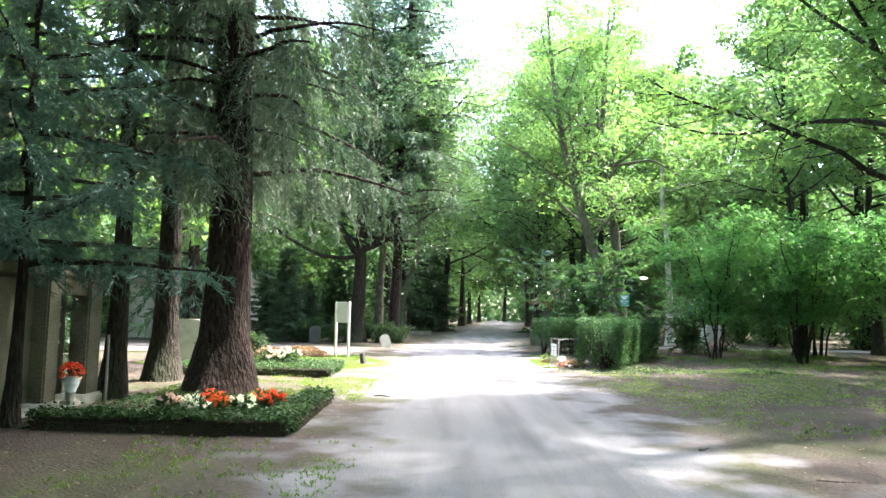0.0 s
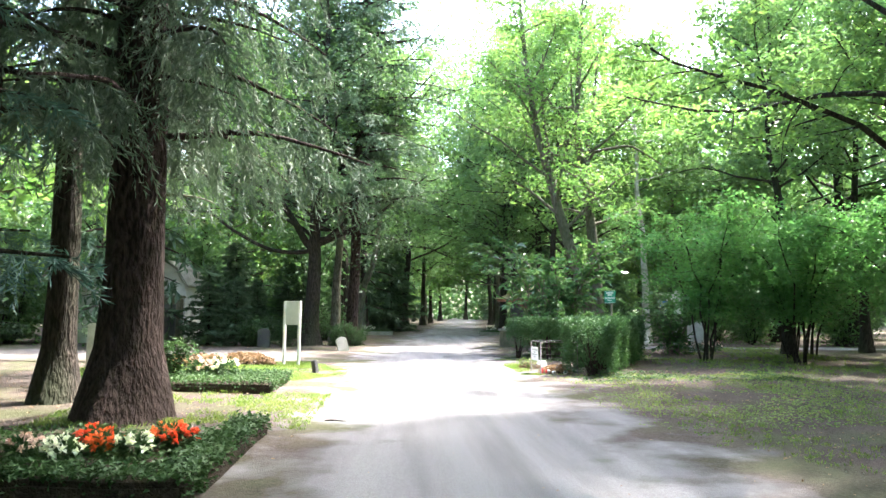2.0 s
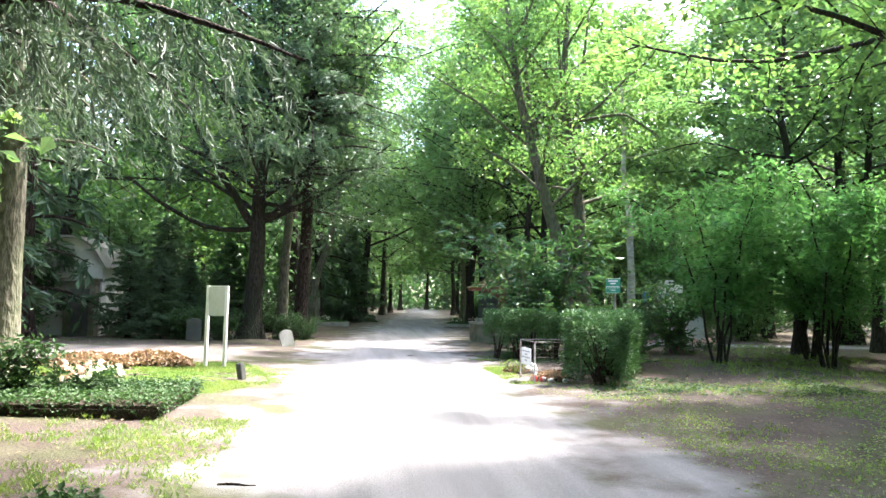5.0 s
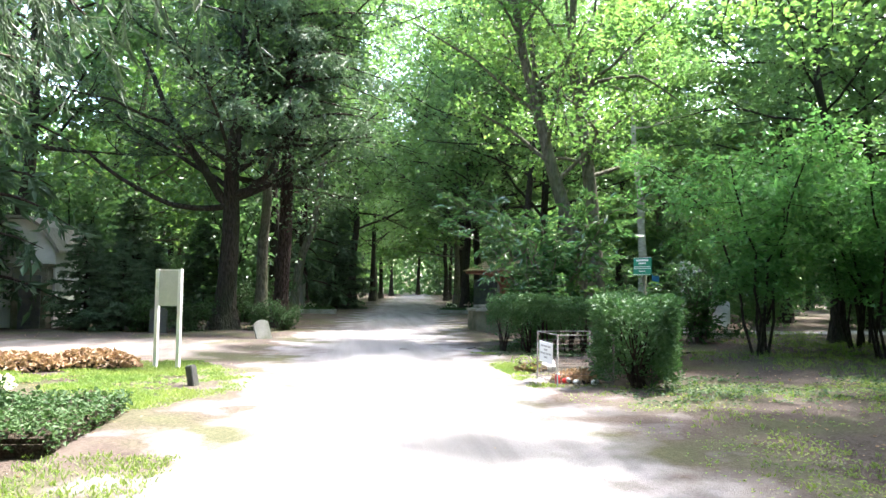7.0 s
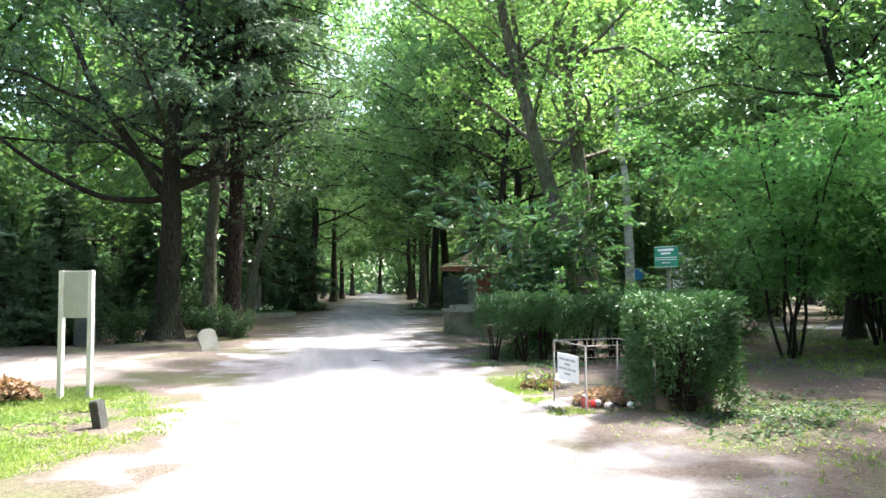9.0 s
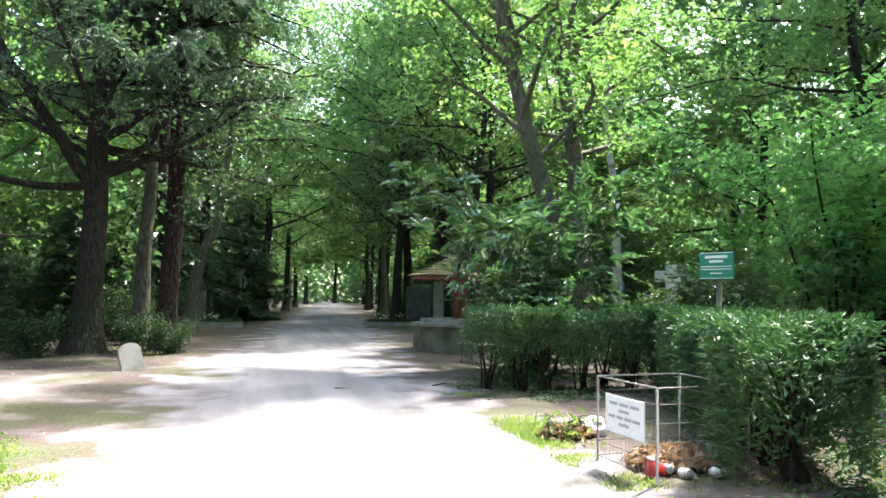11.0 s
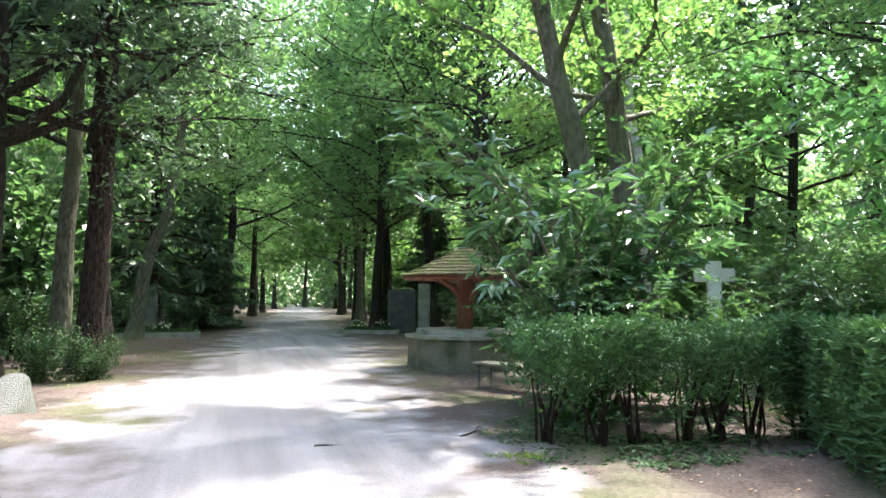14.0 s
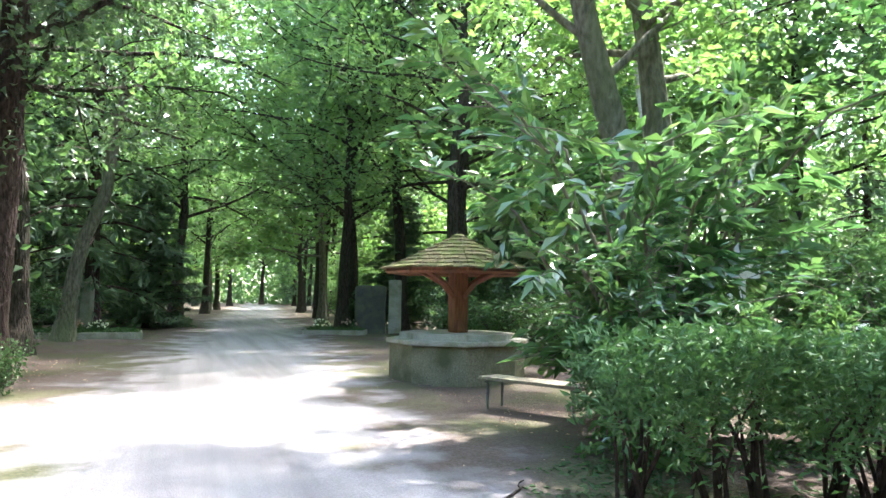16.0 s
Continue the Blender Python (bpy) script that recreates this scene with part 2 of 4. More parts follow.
class Geo:
    """Collects vertices and quads."""

    def __init__(self):
        self.v, self.f, self.n = [], [], 0

    def add(self, verts, faces):
        verts = np.asarray(verts, float)
        self.v.append(verts)
        self.f.append(np.asarray(faces, int) + self.n)
        self.n += len(verts)

    def tube(self, pts, radii, sides=8, rough=0.0, rng=None):
        pts = np.asarray(pts, float)
        ring, k = [], len(pts)
        for i in range(k):
            d = pts[min(i + 1, k - 1)] - pts[max(i - 1, 0)]
            d = d / (np.linalg.norm(d) + 1e-9)
            a = np.cross(d, (0, 1, 0.2) if abs(d[1]) < 0.8 else (1, 0, 0.2))
            a /= np.linalg.norm(a)
            b = np.cross(d, a)
            th = np.arange(sides) * 2 * math.pi / sides
            r = np.full(sides, radii[i])
            if rough and rng is not None:
                r = r * (1 + rng.uniform(-rough, rough, sides))
            ring.append(pts[i] + r[:, None] * (np.cos(th)[:, None] * a + np.sin(th)[:, None] * b))
        faces = []
        for i in range(k - 1):
            for j in range(sides):
                j2 = (j + 1) % sides
                faces.append((i * sides + j, i * sides + j2, (i + 1) * sides + j2, (i + 1) * sides + j))
        if sides % 2 == 0:
            for base in (0, (k - 1) * sides):
                for j in range(1, sides - 2, 2):
                    faces.append((base, base + j, base + j + 1, base + j + 2))
        self.add(np.concatenate(ring), faces)

    def leaves(self, P, D, L, W, rng, curl=0.15, flat=0.5):
        """Folded lozenges at P that point along D; flat: how far their faces turn to the sky."""
        P, D = np.asarray(P, float), np.asarray(D, float)
        n = len(P)
        D = D / (np.linalg.norm(D, axis=1)[:, None] + 1e-9)
        up = rng.normal(size=(n, 3)) * (1 - flat) + np.array((0, 0, 1.0)) * flat
        S = np.cross(D, up)
        S /= np.linalg.norm(S, axis=1)[:, None] + 1e-9
        N = np.cross(S, D)
        s = rng.uniform(0.7, 1.3, (n, 1))
        L, W = L * s, W * s
        mid = P + D * L * 0.45
        V = np.stack([P, mid + S * W / 2 + N * W * 0.2, P + D * L - N * L * curl, mid - S * W / 2 + N * W * 0.2], 1)
        self.add(V.reshape(-1, 3), np.arange(4 * n).reshape(n, 4))

    def mesh(self, name, mat, smooth=False):
        me = bpy.data.meshes.new(name)
        v, f = np.concatenate(self.v), np.concatenate(self.f)
        me.vertices.add(len(v))
        me.vertices.foreach_set("co", v.ravel())
        me.loops.add(f.size)
        me.loops.foreach_set("vertex_index", f.ravel().astype(np.int32))
        me.polygons.add(len(f))
        me.polygons.foreach_set("loop_start", (np.arange(len(f)) * 4).astype(np.int32))
        me.update(calc_edges=True)
        me.validate()
        me.polygons.foreach_set("use_smooth", [smooth] * len(me.polygons))
        me.materials.append(mat)
        return me


def part(name, geo, material, parent=None, label="", at=None, smooth=False):
    """Links a Geo or a bmesh as one mesh object under a thing or part."""
    if isinstance(geo, Geo):
        me = geo.mesh(name, material, smooth)
    elif isinstance(geo, bpy.types.Mesh):
        me = geo
    else:
        me = bpy.data.meshes.new(name)
        geo.to_mesh(me)
        geo.free()
        me.materials.append(material)
    ob = new(name, me)
    ob.parent = parent
    if at is not None:
        ob.matrix_basis = at
    if label:
        tagged(ob, label)
    return ob


def thing(name, place, label, category, group="", turn=0.0):
    ob = new(name)
    ob.matrix_basis = pose(*place, 0, 0, turn)
    return tagged(ob, label, category, group)


def box_bm(sx, sy, sz, cx=0, cy=0, z0=0, bevel=0.01, rz=0.0):
    """A bevelled box that stands on z0."""
    bm = bmesh.new()
    bmesh.ops.create_cube(bm, size=1, matrix=pose(cx, cy, z0 + sz / 2, 0, 0, rz) @ Matrix.Diagonal((sx, sy, sz, 1)))
    if bevel:
        bmesh.ops.bevel(bm, geom=bm.edges[:], offset=bevel, segments=2, affect="EDGES")
    return bm


def prism_bm(outline, depth, bevel=0.01):
    """An outline in x, z pulled along y about 0."""
    bm = bmesh.new()
    f = bm.faces.new([bm.verts.new((x, -depth / 2, z)) for x, z in outline])
    ex = bmesh.ops.extrude_face_region(bm, geom=[f])
    bmesh.ops.translate(bm, vec=(0, depth, 0), verts=[e for e in ex["geom"] if isinstance(e, bmesh.types.BMVert)])
    bmesh.ops.recalc_face_normals(bm, faces=bm.faces[:])
    if bevel:
        bmesh.ops.bevel(bm, geom=bm.edges[:], offset=bevel, segments=2, affect="EDGES")
    return bm


def roughen(bm, amount, scale, cuts=2):
    bmesh.ops.subdivide_edges(bm, edges=bm.edges[:], cuts=cuts, use_grid_fill=True)
    for v in bm.verts:
        v.co += noise.noise_vector(v.co * scale) * amount
    return bm


# ---- ground ----


def road_mid(y):
    """The road's middle line."""
    return 0.85 + 0.0 * y if y < 27 else 0.85 + 0.1 * (y - 27) * min(1, (y - 27) / 14 + 0.35)


def ground_height(x, y):
    d = abs(x - road_mid(y))
    k = min(1, max(0, (d - 2.8) / 3.0))
    return k * (0.05 + 0.06 * noise.noise((x * 0.35, y * 0.35, 3.1)) + 0.03 * noise.noise((x * 1.3, y * 1.3, 8.0)))


def build_ground():
    xs = np.concatenate([[-600, -200, -90], np.arange(-60, -14, 4), np.arange(-14, 22, 0.4), np.arange(22, 62, 4), [95, 220, 600]])
    ys = np.concatenate([[-500, -150, -60, -30, -12], np.arange(-4, 60, 0.5), np.arange(60, 150, 3), [180, 300, 700]])
    v = [(x, y, ground_height(x, y) - 0.012) for y in ys for x in xs]
    w = len(xs)
    f = [(j * w + i, j * w + i + 1, (j + 1) * w + i + 1, (j + 1) * w + i) for j in range(len(ys) - 1) for i in range(w - 1)]
    g = Geo()
    g.add(v, f)
    tagged(part("ground", g, M_GROUND, smooth=True), "brown woodland earth with moss, leaves and thin grass", "ground", kind="structure")


def strip(name, line, half, mat, label, lift, sag=0.0, fade=0):
    """A path along a line of points, with the attribute 'edge' across it."""
    line = np.asarray(line, float)
    across = np.linspace(-1, 1, 13)
    v, e = [], []
    for i, p in enumerate(line):
        d = line[min(i + 1, len(line) - 1)] - line[max(i - 1, 0)]
        nrm = np.array((d[1], -d[0])) / np.hypot(*d)
        for a in across:
            q = p + nrm * a * half
            v.append((q[0], q[1], ground_height(*q) + lift + sag * (abs(abs(a) - 0.4) - 0.3) * (abs(a) < 0.95)))
            e.append(max(abs(a), 1 - (len(line) - 1 - i) / fade) if fade else abs(a))
    n = len(across)
    f = [(i * n + j, i * n + j + 1, (i + 1) * n + j + 1, (i + 1) * n + j) for i in range(len(line) - 1) for j in range(n - 1)]
    g = Geo()
    g.add(v, f)
    ob = part(name, g, mat, smooth=True)
    at = ob.data.attributes.new("edge", "FLOAT", "POINT")
    at.data.foreach_set("value", e)
    return tagged(ob, label, "path", kind="structure")


build_ground()
strip("road", [(road_mid(y), y) for y in np.arange(-25, 180, 1.0)], 3.4, M_ROAD, "pale compacted gravel cemetery road with faint wheel tracks", 0.012, 0.02)
strip("side_path", [(x, 26.6 + 0.02 * x) for x in np.arange(-45, -1.6, 0.5)], 3.2, M_PATH, "brown trodden earth side path between graves", 0.016, 0.0, 6)
strip("cross_path", [(x, 32.8) for x in np.arange(9.0, 50, 1.0)], 1.3, M_ROAD, "narrow pale gravel path behind the shrubs", 0.008)

# ---- trees ----


def curve(p0, d, length, steps, rng, wander=0.12, lift=0.0):
    """A wandering line from p0 along d, which rises or droops by lift on the way."""
    pts, p, d = [np.array(p0, float)], np.array(p0, float), np.array(d, float)
    for _ in range(steps):
        d = d / np.linalg.norm(d) + rng.normal(0, wander, 3) + np.array((0, 0, lift))
        d /= np.linalg.norm(d)
        p = p + d * length / steps
        pts.append(p)
    return np.array(pts)


def along(pts, t):
    k = t * (len(pts) - 1)
    i = min(int(k), len(pts) - 2)
    return pts[i] + (pts[i + 1] - pts[i]) * (k - i)


def limb(wood, green, p0, d, length, r, rng, leaf, count, spread, lift=0.02, sides=6, flat=0.6, level=1, bare=0.25, twigs=True):
    """A limb with boughs and layered sprays of leaves."""
    pts = curve(p0, d, length, 7, rng, 0.13, lift)
    wood.tube(pts, np.linspace(r, r * 0.25, len(pts)), sides)
    n_sub = max(4, int(length * 1.6))
    for i in range(n_sub):
        t = bare + (1 - bare) * (i + rng.random()) / n_sub
        q = along(pts, min(t, 0.99))
        ax = pts[-1] - pts[0]
        ax /= np.linalg.norm(ax)
        side = rng.normal(size=3) * (1, 1, 0.45)
        sd = ax * 0.5 + side / np.linalg.norm(side)
        sl = length * rng.uniform(0.22, 0.42) * (1.1 - 0.5 * t)
        sp = curve(q, sd, sl, 4, rng, 0.2, 0.0)
        if twigs:
            wood.tube(sp, np.linspace(max(0.012, r * 0.25), 0.006, len(sp)), 4)
        elif i % 3 == 0:
            wood.tube(sp[[0, 2, 4]], (max(0.014, r * 0.25), 0.012, 0.006), 3)
        m = max(3, int(count / n_sub))
        ti = rng.random(m) ** 0.7
        base = np.array([along(sp, min(x, 0.99)) for x in ti])
        base += rng.normal(size=(m, 3)) * np.array((spread, spread, spread * 0.45))
        dr = rng.normal(size=(m, 3)) * (1, 1, 0.35) + np.array((0, 0, -0.25))
        green.leaves(base, dr, leaf, leaf * 0.62, rng, flat=flat)


def broadleaf(name, seed, height, r, clear, reach, n_limbs, count, leaf, bark, foliage, label, trunk=None, spread=0.35, category="tree", lean=(0, 0), twigs=True, dome=0.65):
    """A tree: trunk with flared foot, limbs and a layered crown. Returns its Empty at the origin."""
    rng = np.random.default_rng(seed)
    top = thing(name, (0, 0, 0), label, category)
    wood, green = Geo(), Geo()
    if trunk is None:
        n = 12
        z = np.linspace(0, height * 0.92, n)
        wob = np.cumsum(rng.normal(0, 0.09, (n, 2)), 0)
        wob[:3] *= 0.2
        trunk = np.column_stack([wob[:, 0] + lean[0] * z, wob[:, 1] + lean[1] * z, z])
    trunk = np.asarray(trunk, float)
    stems = [trunk] if trunk.ndim == 2 else list(trunk)
    for stem in stems:
        fine = np.array([along(stem, t) for t in np.linspace(0, 0.999, 22)])
        h = (fine[:, 2] - fine[0, 2]) / (fine[-1, 2] - fine[0, 2])
        rr = r * (1 - 0.85 * h ** 0.9) + r * 0.75 * np.exp(-(fine[:, 2]) / 0.45)
        fine[0, 2] -= 0.15
        wood.tube(fine, rr, 12 if twigs else 8, 0.06, rng)
        ns = n_limbs // len(stems)
        for i in range(ns):
            t = clear + (1 - clear) * (i + 0.6 * rng.random()) / ns
            p0 = along(fine, min(t, 0.985))
            az = i * 2.4 + rng.uniform(-0.4, 0.4)
            el = radians(rng.uniform(5, 35) + 35 * (t - clear))
            ln = reach * (1.05 - dome * ((t - clear) / (1 - clear)) ** 1.4) * rng.uniform(0.75, 1.2)
            limb(wood, green, p0, (math.cos(az) * math.cos(el), math.sin(az) * math.cos(el), math.sin(el)), ln, r * 0.33 * (1.1 - 0.7 * t), rng, leaf, count // n_limbs, spread, sides=6 if twigs else 4, twigs=twigs)
    part("trunk", wood, bark, top, smooth=True)
    part("crown", green, foliage, top)
    return top


def conifer(name, seed, height, r, clear, reach, whorls, bark, foliage, label, droop=0.10, hang=0.7, dens=1.0, needle=0.2, lean=(0, 0), width=0.2, floor=0.0):
    """A spruce or fir whose boughs sweep down and carry hanging twigs."""
    rng = np.random.default_rng(seed)
    top = thing(name, (0, 0, 0), label, "tree")
    wood, green = Geo(), Geo()
    z = np.linspace(-0.1, height, 24)
    trunk = np.column_stack([lean[0] * z + 0.05 * np.sin(z * 0.5), lean[1] * z + 0.05 * np.cos(z * 0.4), z])
    wood.tube(trunk, r * (1 - 0.93 * np.clip(z / height, 0, 1)) + r * 0.75 * np.exp(-np.clip(z, 0, 9) / 0.4), 14, 0.05, rng)
    P, D = [], []
    for i in range(whorls):
        t = clear + (1 - clear) * (i + rng.random()) / whorls
        az = i * 2.4 + rng.uniform(-0.5, 0.5)
        ln = reach * (1 - 0.85 * (t - clear) / (1 - clear)) * rng.uniform(0.6, 1.15)
        p0 = along(trunk, min(t, 0.99))
        pts = curve(p0, (math.cos(az), math.sin(az), 0.15), ln, 8, rng, 0.06, -droop)
        wood.tube(pts, np.linspace(0.05, 0.01, len(pts)) * (0.5 + ln / 4), 5)
        out = np.array((math.cos(az), math.sin(az), 0))
        lat = np.array((-out[1], out[0], 0))
        for k in range(int(ln * 5.5 * dens)):
            q = along(pts, rng.uniform(0.08, 0.99))
            sd = lat * rng.choice((-1, 1)) * rng.uniform(0.3, 1) + out * rng.uniform(0, 0.8) + np.array((0, 0, -hang * rng.uniform(0.3, 1.6)))
            tw = rng.uniform(0.35, 0.95) * (0.5 + 0.13 * ln) * (0.8 + 0.3 * hang)
            sd /= np.linalg.norm(sd)
            m = int(9 * dens) + 4
            s = np.linspace(0.05, 1, m)[:, None]
            P.append(q + sd * tw * s + np.array((0, 0, -0.25)) * tw * s ** 2 * hang)
            D.append(sd + rng.normal(0, 0.45, (m, 3)))
    P, D = np.concatenate(P), np.concatenate(D)
    ok = P[:, 2] > floor
    P, D = P[ok], D[ok]
    green.leaves(P, D, needle, needle * width, rng, flat=0.2, curl=0.05)
    part("trunk", wood, bark, top, smooth=True)
    part("crown", green, foliage, top)
    return top


def shrub(name, seed, height, reach, stems, count, leaf, bark, foliage, label, width=0.6, spread=0.22, low=0.3, category="shrub", flat=0.5, twigs=True, shoots=False):
    """Many slender stems that spread from one foot."""
    rng = np.random.default_rng(seed)
    top = thing(name, (0, 0, 0), label, category)
    wood, green = Geo(), Geo()
    for i in range(stems):
        az = i * 2.4 + rng.uniform(-0.5, 0.5)
        out = rng.uniform(0.25, 1.0) * reach
        h = height * rng.uniform(0.65, 1.0)
        n = 9
        t = np.linspace(0, 1, n)
        foot = np.array((math.cos(az), math.sin(az))) * rng.uniform(0.05, 0.3) * min(1, reach)
        pts = np.column_stack([foot[0] + math.cos(az) * out * t ** 1.5, foot[1] + math.sin(az) * out * t ** 1.5, h * np.sin(t * 1.45) - 0.05])
        pts[1:] += rng.normal(0, 0.06, (n - 1, 3))
        wood.tube(pts, np.linspace(0.026, 0.007, n) * (0.5 + height / 6), 5)
        m = count // stems
        nb = 14
        for k in range(nb):
            q = along(pts, low + (0.99 - low) * (k + rng.random()) / nb)
            sd = rng.normal(size=3) * (1, 1, 0.35)
            sp = curve(q, sd, reach * rng.uniform(0.2, 0.5), 3, rng, 0.2)
            if twigs:
                wood.tube(sp, (0.008, 0.006, 0.004, 0.003), 4)
            mm = max(1, m // nb)
            base = np.array([along(sp, x * 0.99) for x in rng.random(mm)]) + rng.normal(size=(mm, 3)) * (spread, spread, spread * 0.5)
            heads = rng.normal(size=(mm, 3)) * (1, 1, 0.5) + (0, 0, -0.15)
            if shoots:
                ax = (sp[-1] - sp[0]) / np.linalg.norm(sp[-1] - sp[0])
                lat = np.cross(ax, (0, 0, 1))
                heads = ax * 0.7 + lat * (rng.choice((-0.8, 0.8), (mm, 1)) + rng.normal(0, 0.15, (mm, 1))) + rng.normal(0, 0.22, (mm, 3)) + (0, 0, -0.1)
            green.leaves(base, heads, leaf, leaf * width, rng, flat=flat)
    part("branchwork", wood, bark, top, smooth=True)
    part("foliage", green, foliage, top)
    return top


def put(top, x, y, turn=0.0, size=1.0):
    top.matrix_basis = pose(x, y, ground_height(x, y), 0, 0, turn) @ Matrix.Scale(size, 4)
    return top


def again(top, x, y, turn, size):
    c = copy_thing(top, pose(x, y, ground_height(x, y), 0, 0, turn))
    c.scale = (size, size, size)
    return c


# the near spruce beside the road, and its neighbours
put(conifer("spruce_tree", 3, 25, 0.43, 0.16, 3.4, 150, M_BARK_RED, M_NEEDLE, "tall dark spruce with a flared reddish trunk and hanging boughs", 0.07, 1.6, 2.9, 0.15, width=0.15, floor=2.7), -3.98, 12.8, 20)
put(conifer("spruce_tree", 4, 22, 0.25, 0.2, 3.2, 80, M_BARK_DARK, M_NEEDLE, "dark spruce with a slender trunk behind flower beds", 0.1, 0.9, 1.4, 0.17, width=0.16), -5.75, 14.5)
put(conifer("spruce_tree", 5, 18, 0.16, 0.22, 2.6, 60, M_BARK_DARK, M_NEEDLE, "slender dark spruce beside the stone tomb", 0.1, 0.9, 1.4, 0.17, width=0.16), -5.45, 11.7)
put(conifer("blue_spruce", 6, 7.0, 0.08, 0.29, 2.7, 50, M_BARK_DARK, M_NEEDLE_BLUE, "young blue spruce with spreading soft boughs", 0.015, 0.4, 3.4, 0.11, width=0.16), -5.3, 8.7)
put(conifer("fir_tree", 7, 21, 0.3, 0.2, 3.0, 80, M_BARK_GREY, M_NEEDLE, "tall fir with a pale grey trunk lit by the sun", 0.08, 0.9, 1.2, 0.2, width=0.18, floor=3.6), -6.5, 20.1)

# the forked maple behind the laurel
maple_stems = [
    [(7.4, 31, 0), (7.1, 31, 1.6), (6.6, 31, 3.1), (6.0, 31, 4.9), (5.4, 30.9, 7.0), (4.6, 30.5, 9.5), (4.2, 30.2, 12.5), (4.0, 30.2, 15)],
    [(7.4, 31, 0), (7.4, 31.1, 1.8), (7.3, 31.2, 3.6), (7.2, 31.4, 6.0), (6.7, 31.6, 9.0), (6.9, 31.8, 12.0), (7.2, 32, 16.0)],
]
maple_stems = [[along(np.array(s) - (7.4, 31, 0), t) for t in np.linspace(0, 0.999, 10)] for s in maple_stems]
maple = broadleaf("maple_tree", 8, 16, 0.29, 0.42, 4.4, 34, 14000, 0.165, M_BARK_GREY, M_LEAF_BRIGHT, "tall maple with two leaning mossy stems and light green leaves", np.array(maple_stems), 0.4)
rng = np.random.default_rng(78)
for line, r0 in (
    ([(-1.75, 0, 7.3), (-2.05, 0.05, 8.4), (-2.25, 0.1, 9.8), (-2.2, 0.1, 12.2)], 0.11),
    ([(-0.42, 0.35, 7.8), (-0.85, 0.3, 9.5), (-1.05, 0.3, 12.0)], 0.10),
    ([(-0.4, 0.35, 7.7), (-0.05, 0.4, 9.5), (0.2, 0.4, 12.4)], 0.10),
    ([(-0.4, 0.35, 7.6), (0.05, 0.25, 8.15), (1.2, 0.1, 8.45), (1.75, 0, 8.2), (2.7, -0.1, 7.6)], 0.08),
    ([(-0.25, 0.25, 5.9), (-0.6, 0.15, 6.1), (-0.95, 0.1, 6.5), (-1.1, 0.1, 7.1)], 0.07),
):
    pts = np.array([along(np.array(line), t) for t in np.linspace(0, 0.999, 10)])
    pts[1:] += rng.normal(0, 0.025, (9, 3))
    fork = Geo()
    fork.tube(pts, np.linspace(r0, r0 * 0.3, 10), 8)
    part("limb", fork, M_BARK_GREY, maple, smooth=True)
put(maple, 7.8, 30.5)
put(broadleaf("pale_tree", 9, 16, 0.2, 0.55, 3.6, 18, 9000, 0.18, M_BARK_PALE, M_LEAF_BRIGHT, "tall tree with a smooth pale grey trunk"), 11.9, 36.4)

# the old oak with bent low limbs
oak = broadleaf("oak_tree", 10, 18, 0.36, 0.38, 6.0, 24, 18000, 0.15, M_BARK_DARK, M_LEAF_BACKLIT, "old dark tree with bent low limbs and forked crown", [(0, 0, 0), (0.1, 0, 2), (0.15, 0, 3.7), (0.1, 0.1, 5.6), (0.35, 0.2, 8.4), (0.5, 0.3, 11.5), (0.4, 0.2, 16)])
rng = np.random.default_rng(77)
for line, r0 in (([(0.1, 0, 4.0), (-0.9, -0.2, 5.6), (-1.9, -0.4, 7.2), (-2.8, -0.5, 9.2)], 0.17), ([(0.05, 0, 4.1), (-0.6, -0.3, 4.0), (-1.9, -0.5, 4.1), (-3.0, -0.7, 4.7), (-4.2, -0.8, 5.6), (-5.5, -0.9, 5.7)], 0.11), ([(0.15, 0, 4.4), (0.8, -0.2, 4.7), (1.5, -0.3, 5.4), (2.1, -0.4, 6.8)], 0.15), ([(0.1, 0, 5.2), (0.9, 0.3, 5.9), (1.8, 0.5, 6.4), (2.8, 0.5, 8.0)], 0.13)):
    pts = np.array([along(np.array(line), t) for t in np.linspace(0, 0.999, 12)]) + rng.normal(0, 0.03, (12, 3))
    low_wood = Geo()
    low_wood.tube(pts, np.linspace(r0, r0 * 0.35, 12), 8)
    part("limb", low_wood, M_BARK_DARK, oak, smooth=True)
put(oak, -4.1, 33.5)
put(conifer("dark_fir", 11, 26, 0.27, 0.26, 5.2, 165, M_BARK_RED, M_YEW, "tall dark fir with reddish bark and dense high boughs", 0.05, 0.6, 1.7, 0.2, lean=(0.03, 0.0), width=0.2), -2.45, 35.0)
put(broadleaf("grey_tree", 12, 18, 0.24, 0.5, 4.0, 18, 9000, 0.18, M_BARK_GREY, M_LEAF_MID, "tall grey-barked tree by the side path"), -3.3, 36.6)
put(broadleaf("leaning_tree", 13, 18, 0.25, 0.45, 4.4, 20, 10000, 0.18, M_BARK_GREY, M_LEAF_MID, "grey-barked tree leaning over the grave plot", lean=(0.12, 0.0)), -2.9, 46.0)
put(broadleaf("roadside_beech", 14, 20, 0.22, 0.35, 6.2, 28, 10000, 0.19, M_BARK_DARK, M_LEAF_MID, "dark-stemmed beech behind the well"), 8.6, 42.3)

